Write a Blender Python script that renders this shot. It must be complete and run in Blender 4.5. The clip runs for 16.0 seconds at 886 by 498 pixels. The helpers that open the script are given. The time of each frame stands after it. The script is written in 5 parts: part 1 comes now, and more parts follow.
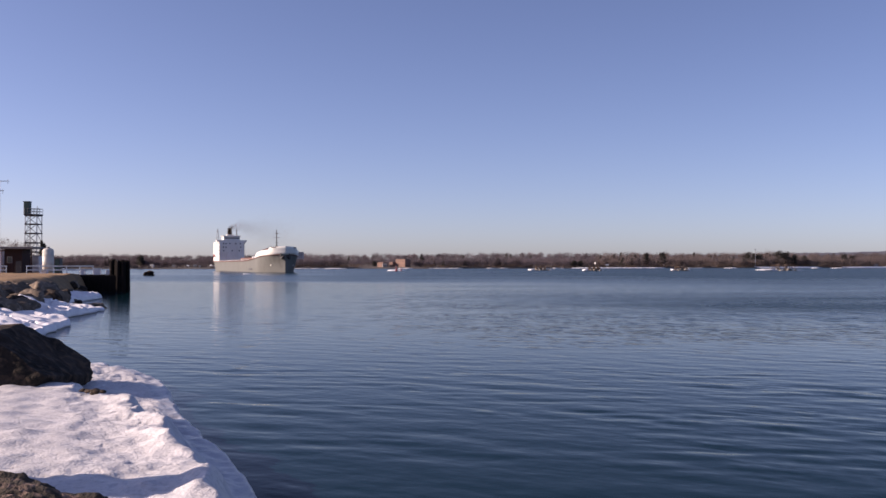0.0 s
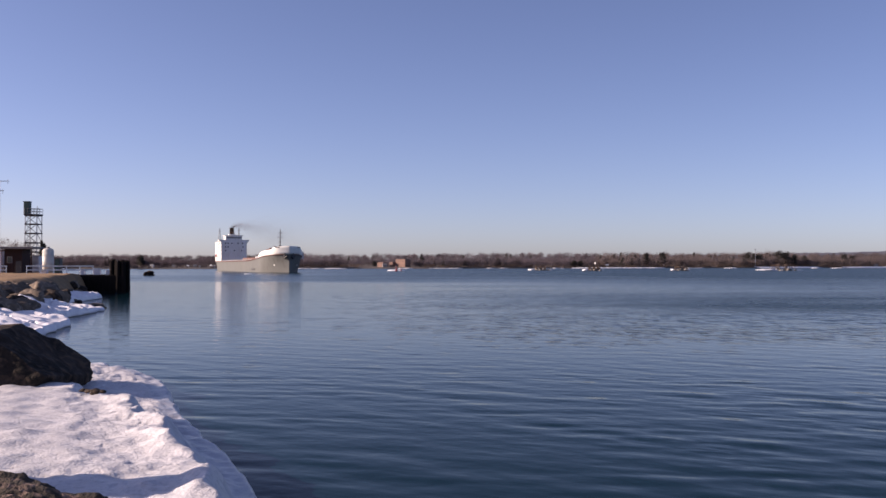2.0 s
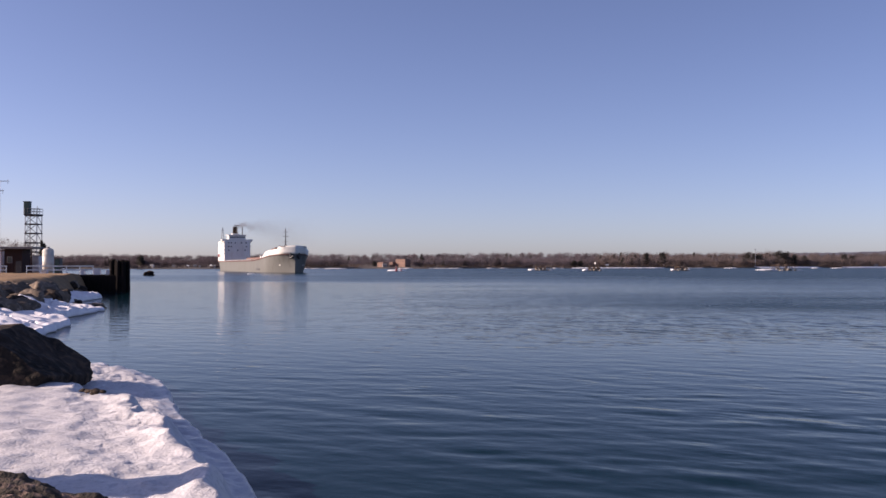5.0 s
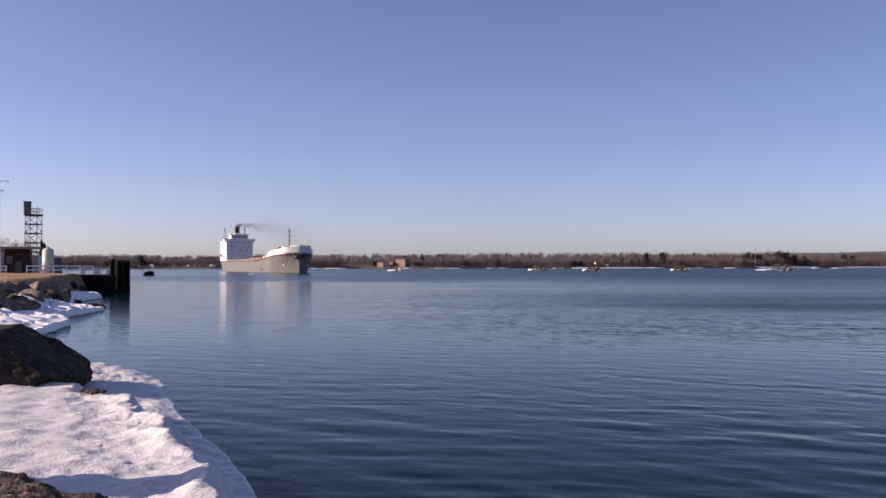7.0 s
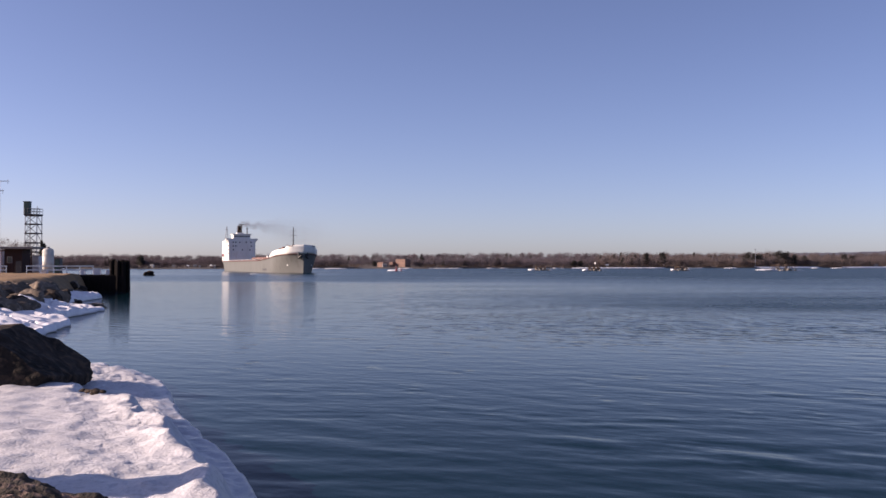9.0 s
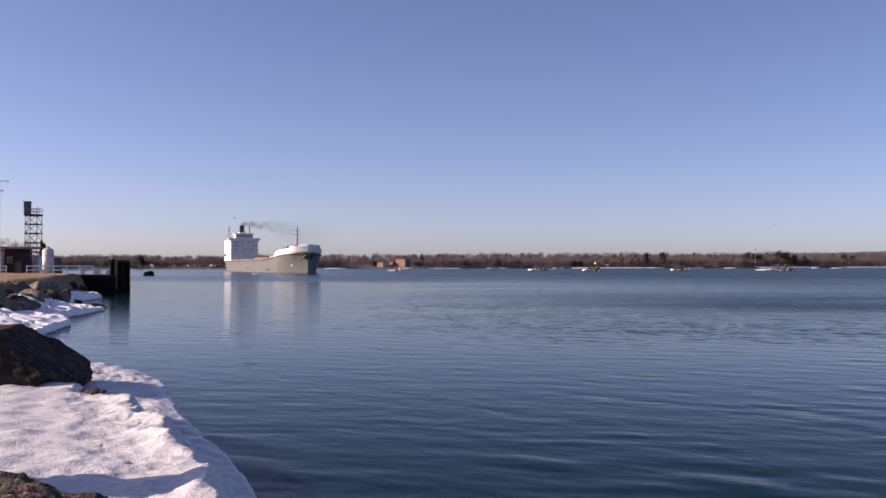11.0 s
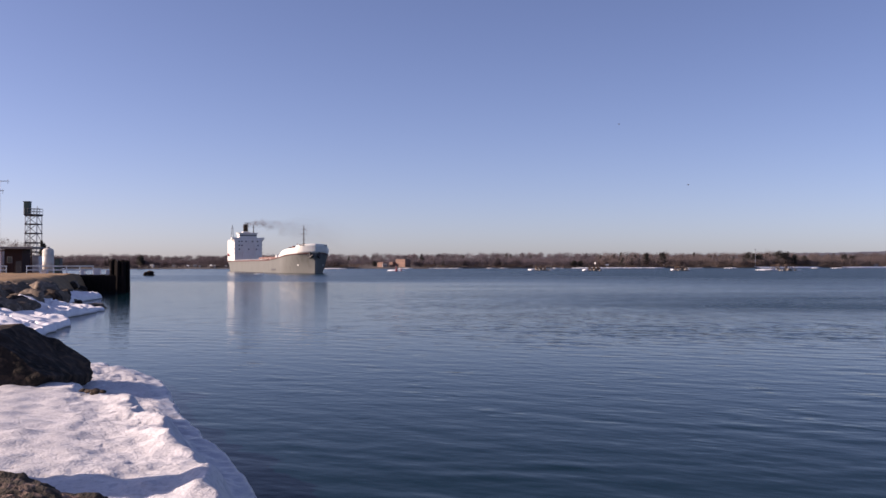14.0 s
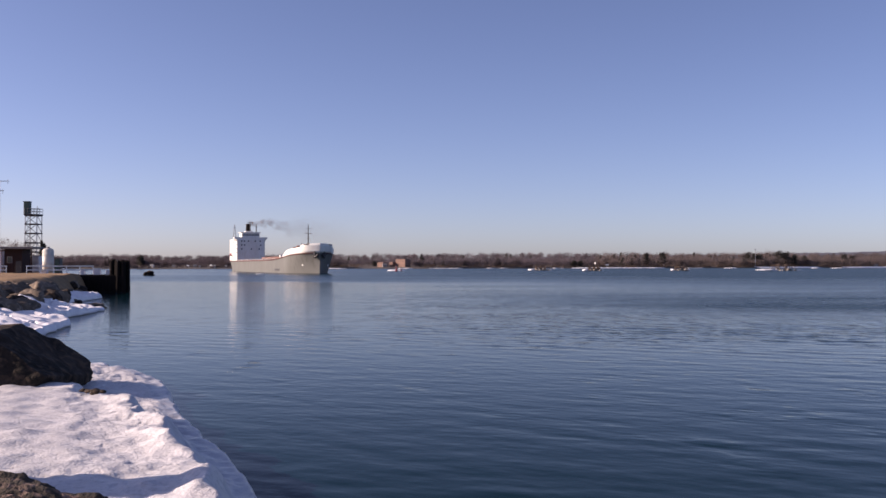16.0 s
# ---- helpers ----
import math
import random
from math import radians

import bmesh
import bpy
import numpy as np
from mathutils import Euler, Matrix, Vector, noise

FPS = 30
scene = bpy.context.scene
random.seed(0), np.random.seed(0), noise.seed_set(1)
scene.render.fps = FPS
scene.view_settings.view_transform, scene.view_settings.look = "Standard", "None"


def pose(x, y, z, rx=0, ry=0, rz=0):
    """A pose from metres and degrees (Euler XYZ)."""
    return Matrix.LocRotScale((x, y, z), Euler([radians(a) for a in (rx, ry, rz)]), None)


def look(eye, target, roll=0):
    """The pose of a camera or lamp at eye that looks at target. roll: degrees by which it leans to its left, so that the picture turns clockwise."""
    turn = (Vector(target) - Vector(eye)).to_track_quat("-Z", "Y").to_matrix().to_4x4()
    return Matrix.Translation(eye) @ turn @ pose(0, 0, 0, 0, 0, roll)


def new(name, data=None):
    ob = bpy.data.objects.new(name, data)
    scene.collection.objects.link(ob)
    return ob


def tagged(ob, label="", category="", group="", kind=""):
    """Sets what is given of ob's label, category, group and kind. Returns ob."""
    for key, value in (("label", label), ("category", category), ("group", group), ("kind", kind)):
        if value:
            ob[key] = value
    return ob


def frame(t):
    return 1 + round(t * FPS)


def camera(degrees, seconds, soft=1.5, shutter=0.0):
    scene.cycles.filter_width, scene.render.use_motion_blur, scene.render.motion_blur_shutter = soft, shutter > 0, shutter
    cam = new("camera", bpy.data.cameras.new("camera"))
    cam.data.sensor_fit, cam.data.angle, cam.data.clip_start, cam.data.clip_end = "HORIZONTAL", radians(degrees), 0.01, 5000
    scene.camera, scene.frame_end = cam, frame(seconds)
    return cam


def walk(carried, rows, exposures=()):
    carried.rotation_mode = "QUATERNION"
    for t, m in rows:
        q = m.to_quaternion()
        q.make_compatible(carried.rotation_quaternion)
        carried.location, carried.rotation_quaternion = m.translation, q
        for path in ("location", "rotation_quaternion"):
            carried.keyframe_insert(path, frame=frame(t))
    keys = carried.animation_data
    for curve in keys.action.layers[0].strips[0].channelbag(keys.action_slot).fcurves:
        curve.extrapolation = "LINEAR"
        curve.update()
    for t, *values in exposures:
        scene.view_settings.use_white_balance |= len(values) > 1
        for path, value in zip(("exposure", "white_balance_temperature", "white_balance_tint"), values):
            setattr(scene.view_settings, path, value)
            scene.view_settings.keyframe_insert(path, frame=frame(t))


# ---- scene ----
cam = camera(49.97, 16.0, soft=1.55)

# light and exposure
EXPOSURE, KELVIN, TINT = 0.5, 7350, 37
SUN_AZ, SUN_ELEV = -90.0, 21.0
SUN, SKY = 4.95, 0.106
AIR, DUST, OZONE = 0.66, 0.82, 3.8
SMOKE_COUNT = 190
WAVE_TURN = 0.55  # bearing of the wind ripples

# ---------------------------------------------------------------- camera
walk(cam, [(0.0, pose(0, 0, 4.05, 91.0, 0, 0)), (16.0, pose(0, 0, 4.05, 91.0, 0, 0))],
     exposures=((0.0, EXPOSURE, KELVIN, TINT), (16.0, EXPOSURE, KELVIN, TINT)))

# ---------------------------------------------------------------- world and sun
world = bpy.data.worlds.new("sky")
scene.world = world
world.use_nodes = True
wn, wl = world.node_tree.nodes, world.node_tree.links
sky = wn.new("ShaderNodeTexSky")
sky.sky_type = "NISHITA"
sky.sun_disc = False
sky.sun_elevation = radians(SUN_ELEV)
sky.sun_rotation = radians(SUN_AZ)
sky.altitude = 200
sky.air_density, sky.dust_density, sky.ozone_density = AIR, DUST, OZONE
wn["Background"].inputs["Strength"].default_value = SKY
wl.new(sky.outputs[0], wn["Background"].inputs["Color"])

az, el = radians(SUN_AZ), radians(SUN_ELEV)
sun_dir = Vector((math.sin(az) * math.cos(el), math.cos(az) * math.cos(el), math.sin(el)))
sun_data = bpy.data.lights.new("sun", "SUN")
sun_data.energy, sun_data.angle, sun_data.color = SUN, radians(0.5), (0.97, 0.955, 0.80)
sun = new("sun", sun_data)
sun.matrix_world = look(sun_dir * 300, (0, 0, 0))


# ---------------------------------------------------------------- materials
def material(name, color, rough=0.7, metal=0.0, second=None, scale=1.0, detail=6.0, contrast=(0.35, 0.65), third=None,
             fine=20.0, bump=0.0, bump_scale=None, random_tint=0.0, stretch=(1, 1, 1), spec=0.5, world_space=False):
    """A surface of one or more colours mixed by coarse and fine noise, with relief."""
    m = bpy.data.materials.new(name)
    m.use_nodes = True
    n, l = m.node_tree.nodes, m.node_tree.links
    p = n["Principled BSDF"]
    p.inputs["Roughness"].default_value = rough
    p.inputs["Metallic"].default_value = metal
    p.inputs["Specular IOR Level"].default_value = spec
    tc = n.new("ShaderNodeTexCoord")
    mp = n.new("ShaderNodeMapping")
    mp.inputs["Scale"].default_value = stretch
    if world_space:
        geo = n.new("ShaderNodeNewGeometry")
        l.new(geo.outputs["Position"], mp.inputs["Vector"])
    else:
        l.new(tc.outputs["Object"], mp.inputs["Vector"])

    def noise_at(s, d=detail):
        t = n.new("ShaderNodeTexNoise")
        t.inputs["Scale"].default_value, t.inputs["Detail"].default_value = s, d
        l.new(mp.outputs[0], t.inputs["Vector"])
        return t

    def ramp(src, lo, hi):
        r = n.new("ShaderNodeMapRange")
        r.inputs["From Min"].default_value, r.inputs["From Max"].default_value = lo, hi
        l.new(src, r.inputs["Value"])
        return r.outputs[0]

    def mix(f, a, b):
        x = n.new("ShaderNodeMix")
        x.data_type = "RGBA"
        l.new(f, x.inputs["Factor"])
        for s, v in ((6, a), (7, b)):
            if isinstance(v, tuple):
                x.inputs[s].default_value = (*v, 1)
            else:
                l.new(v, x.inputs[s])
        return x.outputs[2]

    second = second or tuple(c * 0.8 for c in color)
    col = mix(ramp(noise_at(scale).outputs["Fac"], *contrast), color, second)
    if third:
        col = mix(ramp(noise_at(fine).outputs["Fac"], 0.5, 0.72), col, third)
    if random_tint:
        info = n.new("ShaderNodeObjectInfo")
        hsv = n.new("ShaderNodeHueSaturation")
        r = n.new("ShaderNodeMapRange")
        r.inputs["To Min"].default_value, r.inputs["To Max"].default_value = 1 - random_tint, 1 + random_tint
        l.new(info.outputs["Random"], r.inputs["Value"])
        l.new(r.outputs[0], hsv.inputs["Value"])
        l.new(col, hsv.inputs["Color"])
        col = hsv.outputs[0]
    l.new(col, p.inputs["Base Color"])
    if bump:
        b = n.new("ShaderNodeBump")
        b.inputs["Strength"].default_value, b.inputs["Distance"].default_value = 1.0, bump
        l.new(noise_at(bump_scale or fine).outputs["Fac"], b.inputs["Height"])
        l.new(b.outputs[0], p.inputs["Normal"])
    return m


def island_material(name, a, b, rough=0.9):
    """Twigs and needles: every small piece takes a colour between a and b."""
    m = bpy.data.materials.new(name)
    m.use_nodes = True
    n, l = m.node_tree.nodes, m.node_tree.links
    p = n["Principled BSDF"]
    p.inputs["Roughness"].default_value = rough
    geo = n.new("ShaderNodeNewGeometry")
    x = n.new("ShaderNodeMix")
    x.data_type = "RGBA"
    x.inputs[6].default_value, x.inputs[7].default_value = (*a, 1), (*b, 1)
    big = n.new("ShaderNodeTexNoise")
    big.inputs["Scale"].default_value, big.inputs["Detail"].default_value = 0.05, 3
    tc = n.new("ShaderNodeTexCoord")
    l.new(tc.outputs["Object"], big.inputs["Vector"])
    av = n.new("ShaderNodeMath")
    av.operation = "ADD"
    sc = n.new("ShaderNodeMapRange")
    sc.inputs["From Min"].default_value, sc.inputs["From Max"].default_value = 0.35, 0.65
    sc.inputs["To Min"].default_value, sc.inputs["To Max"].default_value = -0.3, 0.6
    l.new(big.outputs["Fac"], sc.inputs["Value"])
    hf = n.new("ShaderNodeMath")
    hf.operation = "MULTIPLY"
    hf.inputs[1].default_value = 0.6
    l.new(geo.outputs["Random Per Island"], hf.inputs[0])
    l.new(sc.outputs[0], av.inputs[0])
    l.new(hf.outputs[0], av.inputs[1])
    av.use_clamp = True
    l.new(av.outputs[0], x.inputs["Factor"])
    l.new(x.outputs[2], p.inputs["Base Color"])
    # thin twigs pass light to their far side
    tr, mx = n.new("ShaderNodeBsdfTranslucent"), n.new("ShaderNodeMixShader")
    mx.inputs[0].default_value = 0.45
    l.new(x.outputs[2], tr.inputs["Color"])
    l.new(p.outputs[0], mx.inputs[1])
    l.new(tr.outputs[0], mx.inputs[2])
    l.new(mx.outputs[0], n["Material Output"].inputs["Surface"])
    return m


def water_material():
    m = bpy.data.materials.new("river_water")
    m.use_nodes = True
    n, l = m.node_tree.nodes, m.node_tree.links
    p = n["Principled BSDF"]
    p.inputs["Base Color"].default_value = (0.0008, 0.016, 0.023, 1)
    p.inputs["IOR"].default_value = 1.333
    p.inputs["Specular IOR Level"].default_value = 0.055
    tc = n.new("ShaderNodeTexCoord")
    geo = n.new("ShaderNodeNewGeometry")

    def noise_at(vec, stretch, s, d=3.0):
        mp = n.new("ShaderNodeMapping")
        mp.inputs["Scale"].default_value = stretch
        l.new(vec, mp.inputs["Vector"])
        t = n.new("ShaderNodeTexNoise")
        t.inputs["Scale"].default_value, t.inputs["Detail"].default_value = s, d
        l.new(mp.outputs[0], t.inputs["Vector"])
        return t.outputs["Fac"]

    def ramp(src, lo, hi, a, b):
        r = n.new("ShaderNodeMapRange")
        r.inputs["From Min"].default_value, r.inputs["From Max"].default_value = lo, hi
        r.inputs["To Min"].default_value, r.inputs["To Max"].default_value = a, b
        l.new(src, r.inputs["Value"])
        return r.outputs[0]

    # wind patches that stay where they are while the ripples run through them
    patch = noise_at(geo.outputs["Position"], (0.5, 1.0, 1.0), 0.026, 4.0)
    sep = n.new("ShaderNodeSeparateXYZ")
    l.new(geo.outputs["Position"], sep.inputs[0])

    def math_node(op, a, b):
        m_ = n.new("ShaderNodeMath")
        m_.operation = op
        for i, v in enumerate((a, b)):
            if isinstance(v, (int, float)):
                m_.inputs[i].default_value = v
            else:
                l.new(v, m_.inputs[i])
        return m_.outputs[0]

    # the lee of the bank lies calm, the open river is ruffled, more so far out
    lee = math_node("ADD", sep.outputs[0], math_node("MULTIPLY", sep.outputs[1], 0.16))
    bearing = math_node("DIVIDE", lee, math_node("ADD", math_node("ABSOLUTE", sep.outputs[1], 0), 40.0))
    open_water = ramp(bearing, 0.0, 0.45, 0.0, 0.30)
    open_water = math_node("MULTIPLY", open_water, ramp(sep.outputs[1], 45.0, 95.0, 0.0, 1.0))
    reach = math_node("MULTIPLY", ramp(sep.outputs[1], 120.0, 400.0, 0.0, 0.24), ramp(bearing, -0.13, 0.12, 0.25, 1.0))
    still = ramp(sep.outputs[1], 25.0, 90.0, 0.55, 1.0)
    mottle = noise_at(geo.outputs["Position"], (1.5, 0.6, 1.0), 0.36, 5.0)
    mottle = math_node("ADD", 0.5, math_node("MULTIPLY", math_node("SUBTRACT", mottle, 0.5), ramp(sep.outputs[1], 90.0, 320.0, 1.0, 0.3)))
    broad = noise_at(geo.outputs["Position"], (0.25, 1.0, 1.0), 0.0065, 3.0)
    base = math_node("ADD", math_node("MULTIPLY", patch, 0.22), math_node("MULTIPLY", broad, 0.20))
    base = math_node("ADD", base, math_node("SUBTRACT", math_node("ADD", open_water, reach), 0.10))
    # cat's-paws: grainy dark patches where gusts touch the open river
    gust = ramp(noise_at(geo.outputs["Position"], (0.30, 1.0, 1.0), 0.05, 3.0), 0.42, 0.60, 0.0, 1.0)
    gust = math_node("MULTIPLY", gust, math_node("MULTIPLY", ramp(sep.outputs[1], 42.0, 60.0, 0.0, 1.0), ramp(sep.outputs[1], 130.0, 220.0, 1.0, 0.0)))
    gust = math_node("MULTIPLY", gust, ramp(sep.outputs[0], -8.0, 6.0, 0.0, 1.0))
    speck = noise_at(geo.outputs["Position"], (1.3, 0.45, 1.0), 1.3, 4.0)
    speck = math_node("MULTIPLY", gust, ramp(speck, 0.38, 0.66, -0.10, 0.80))
    # one broad dark streak of wind across the open river, a calmer lane behind it
    streak = math_node("MULTIPLY", ramp(sep.outputs[1], 68.0, 86.0, 0.0, 1.0), ramp(sep.outputs[1], 112.0, 150.0, 1.0, 0.0))
    streak = math_node("MULTIPLY", streak, ramp(bearing, 0.14, 0.36, 0.0, 1.0))
    streak = math_node("MULTIPLY", streak, ramp(noise_at(geo.outputs["Position"], (0.4, 1.0, 1.0), 0.06, 4.0), 0.38, 0.62, 0.0, 0.24))
    lane = math_node("MULTIPLY", ramp(sep.outputs[1], 120.0, 150.0, 0.0, 0.10), ramp(sep.outputs[1], 210.0, 300.0, 1.0, 0.0))
    # a ruffled strip before the ship
    strip = math_node("MULTIPLY", ramp(sep.outputs[1], 205.0, 250.0, 0.0, 0.14), ramp(sep.outputs[1], 330.0, 430.0, 1.0, 0.3))
    strip = math_node("MULTIPLY", strip, ramp(bearing, 0.06, 0.2, 1.0, 0.0))
    base = math_node("SUBTRACT", math_node("ADD", math_node("ADD", base, strip), streak), lane)
    patch = math_node("ADD", math_node("ADD", base, speck), math_node("MULTIPLY", mottle, 0.58))
    soft = math_node("ADD", base, math_node("ADD", 0.14, math_node("MULTIPLY", mottle, 0.30)))
    l.new(math_node("MULTIPLY", ramp(soft, 0.40, 0.85, 0.10, 0.29), still), p.inputs["Roughness"])
    turned = n.new("ShaderNodeVectorRotate")
    turned.rotation_type = "Z_AXIS"
    turned.inputs["Angle"].default_value = WAVE_TURN
    l.new(tc.outputs["Object"], turned.inputs["Vector"])
    small = noise_at(turned.outputs[0], (0.8, 1.15, 1.0), 2.2, 2.0)
    bump = n.new("ShaderNodeBump")
    bump.inputs["Strength"].default_value = 1.0
    near = ramp(sep.outputs[1], 22.0, 75.0, 0.006, 0.0)
    l.new(math_node("MULTIPLY", ramp(patch, 0.42, 0.85, 0.014, 0.075), ramp(sep.outputs[1], 20.0, 80.0, 0.5, 1.0)), bump.inputs["Distance"])
    l.new(small, bump.inputs["Height"])
    large = noise_at(turned.outputs[0], (0.7, 1.1, 1.0), 0.75, 2.0)
    bump2 = n.new("ShaderNodeBump")
    bump2.inputs["Strength"].default_value = 1.0
    l.new(math_node("ADD", ramp(patch, 0.42, 0.85, 0.02, 0.30), near), bump2.inputs["Distance"])
    l.new(large, bump2.inputs["Height"])
    l.new(bump2.outputs[0], bump.inputs["Normal"])
    l.new(bump.outputs[0], p.inputs["Normal"])
    return m


M_WATER = water_material()
M_SOOT = material("sooty_funnel_paint", (0.012, 0.011, 0.012), 0.8, second=(0.022, 0.018, 0.016), scale=0.6, spec=0.1)
M_SMOKE = material("brown_soot", (0.30, 0.215, 0.175), 1.0, second=(0.24, 0.17, 0.145), scale=0.4, spec=0.0)
M_SNOW = material("old_snow", (0.66, 0.645, 0.655), 0.55, second=(0.57, 0.555, 0.565), scale=1.6, third=(0.47, 0.455, 0.46), fine=11.0,
                  bump=0.022, bump_scale=17.0)
M_ICE = material("snow_ice", (0.90, 0.89, 0.91), 0.5, second=(0.80, 0.79, 0.82), scale=0.9, bump=0.03, bump_scale=4.0)
# blue-grey ice, its colour lowered to carry the shade on the bank's foot
M_SHADED_ICE = material("shaded_ice", (0.44, 0.45, 0.49), 0.35, second=(0.36, 0.37, 0.41), scale=1.2, third=(0.50, 0.50, 0.53), fine=6.0, bump=0.02, bump_scale=7.0)
M_ROCK = material("dark_rock", (0.060, 0.044, 0.037), 0.85, second=(0.018, 0.015, 0.013), scale=0.8, third=(0.115, 0.076, 0.054), fine=4.0,
                  bump=0.14, bump_scale=4.0, random_tint=0.25, spec=0.15)
M_ROCK_BROWN = material("brown_rock", (0.20, 0.15, 0.115), 0.9, second=(0.06, 0.048, 0.04), scale=0.7, third=(0.27, 0.21, 0.165),
                        fine=3.0, bump=0.2, bump_scale=2.6, random_tint=0.25, spec=0.2)
M_TAN_STONE = material("tan_stone", (0.42, 0.37, 0.31), 0.9, second=(0.26, 0.22, 0.19), scale=0.5, third=(0.52, 0.48, 0.42), fine=2.0,
                       random_tint=0.3)
M_LICHEN_ROCK = material("lichen_rock", (0.085, 0.062, 0.045), 0.95, second=(0.03, 0.024, 0.018), scale=4.0, third=(0.42, 0.27, 0.21),
                         fine=5.0, bump=0.12, bump_scale=14.0)
M_BANK = material("dry_grass_bank", (0.29, 0.165, 0.072), 0.95, second=(0.18, 0.11, 0.055), scale=0.35, third=(0.36, 0.22, 0.11), fine=6.0,
                  bump=0.05, bump_scale=8.0)
M_SHORE = material("far_shore_ground", (0.078, 0.06, 0.05), 0.95, second=(0.115, 0.093, 0.078), scale=0.02, third=(0.10, 0.07, 0.05), fine=0.3)
M_FAR_SNOW = material("shore_snow", (0.88, 0.90, 0.93), 0.7, second=(0.76, 0.76, 0.78), scale=0.08)
# the blue of distant haze is mixed into the ridge's base colour
M_HAZY_HILL = material("hazy_wooded_hill", (0.105, 0.12, 0.155), 0.95, second=(0.08, 0.095, 0.125), scale=0.01, third=(0.13, 0.14, 0.17), fine=0.08)
M_HULL = material("grey_hull_paint", (0.166, 0.168, 0.158), 0.6, second=(0.145, 0.147, 0.138), scale=0.09, third=(0.130, 0.128, 0.116), fine=0.6,
                  stretch=(1, 1, 0.35), spec=0.2)
M_WHITE = material("white_ship_paint", (0.87, 0.865, 0.82), 0.45, second=(0.80, 0.785, 0.735), scale=0.2, third=(0.76, 0.72, 0.65), fine=1.3,
                   stretch=(1, 1, 0.3), spec=0.25)
M_RED = material("red_oxide_paint", (0.15, 0.055, 0.045), 0.7, second=(0.12, 0.045, 0.038), scale=0.5)
M_DARK = material("dark_steel", (0.03, 0.03, 0.034), 0.5, second=(0.05, 0.045, 0.045), scale=0.8)
M_GLASS = material("dark_window_glass", (0.02, 0.025, 0.03), 0.08, second=(0.03, 0.035, 0.045), scale=0.5)
M_BUFF = material("buff_deck_gear", (0.26, 0.14, 0.105), 0.7, second=(0.19, 0.085, 0.07), scale=0.3)
M_STEEL = material("galvanised_steel", (0.20, 0.20, 0.21), 0.5, 0.4, second=(0.12, 0.115, 0.12), scale=3.0)
M_GREEN = material("dark_green_paint", (0.055, 0.105, 0.085), 0.55, second=(0.04, 0.07, 0.062), scale=1.5)
M_BARN = material("dark_red_siding", (0.038, 0.012, 0.012), 0.8, second=(0.024, 0.010, 0.011), scale=1.2, stretch=(4, 4, 0.6))
M_ROOF = material("grey_roofing", (0.20, 0.185, 0.19), 0.85, second=(0.15, 0.14, 0.145), scale=1.1)
M_PALE = material("pale_grey_panel", (0.72, 0.71, 0.74), 0.6, second=(0.62, 0.60, 0.63), scale=0.8)
M_CONCRETE = material("grey_concrete", (0.36, 0.36, 0.38), 0.85, second=(0.30, 0.30, 0.32), scale=0.3)
M_TANK = material("cream_tank_paint", (0.62, 0.60, 0.54), 0.5, second=(0.52, 0.50, 0.45), scale=0.7)
M_RAIL = material("pale_blue_rail_paint", (0.50, 0.60, 0.68), 0.5, second=(0.40, 0.48, 0.55), scale=1.2)
M_PILE = material("creosoted_timber", (0.008, 0.0065, 0.0065), 0.85, second=(0.015, 0.011, 0.010), scale=1.4, stretch=(3, 3, 0.5), bump=0.02, spec=0.1,
                  bump_scale=6.0)
M_BRICK = material("orange_brick", (0.29, 0.175, 0.135), 0.9, second=(0.24, 0.145, 0.115), scale=0.3)
M_HOUSE = material("house_siding", (0.62, 0.60, 0.58), 0.8, second=(0.50, 0.48, 0.46), scale=0.4, random_tint=0.4)
M_BUOY = material("red_buoy_paint", (0.26, 0.03, 0.04), 0.5, second=(0.2, 0.028, 0.038), scale=1.0)
M_TRUNK = material("grey_bark", (0.12, 0.095, 0.085), 0.9, second=(0.08, 0.062, 0.055), scale=1.0)
M_TWIG = island_material("bare_twigs", (0.200, 0.152, 0.142), (0.098, 0.083, 0.092))


def wood_tones(name, light, dark):
    """Young, common and old stands of one kind of wood: three tones of bark."""
    return [island_material(f"{name}_{tone}", tuple(c * k for c in light), tuple(c * k for c in dark)) for tone, k in (("pale", 1.32), ("common", 0.98), ("old", 0.70))]


WOODS_DARK = wood_tones("purple_twigs", (0.140, 0.106, 0.112), (0.072, 0.060, 0.072))
WOODS_GREY = wood_tones("grey_twigs", (0.185, 0.146, 0.152), (0.095, 0.082, 0.099))
WOODS_TAN = wood_tones("tan_twigs", (0.212, 0.160, 0.140), (0.092, 0.076, 0.084))
M_BRUSH = island_material("tan_brush", (0.22, 0.155, 0.115), (0.14, 0.105, 0.09))
M_NEEDLE = island_material("conifer_needles", (0.058, 0.058, 0.05), (0.085, 0.075, 0.068))
M_BIRD = material("dark_plumage", (0.13, 0.13, 0.14), 0.8)
M_SIGN = material("white_sign_board", (0.85, 0.85, 0.85), 0.5, second=(0.8, 0.8, 0.8))


# ---------------------------------------------------------------- mesh helpers
def part(name, bm, mat, parent=None, label="", smooth=False):
    """Links a bmesh as one object, under a thing or a part where one is given."""
    me = bpy.data.meshes.new(name)
    if smooth:
        for f in bm.faces:
            f.smooth = True
    bm.to_mesh(me)
    bm.free()
    me.materials.append(mat)
    ob = new(name, me)
    if parent:
        ob.parent = parent
    if label:
        tagged(ob, label)
    return ob


def thing(name, label, category, group="", at=None, kind=""):
    """An empty at a thing's base."""
    ob = new(name)
    ob.empty_display_size = 0.2
    if at is not None:
        ob.matrix_basis = at
    return tagged(ob, label, category, group, kind)


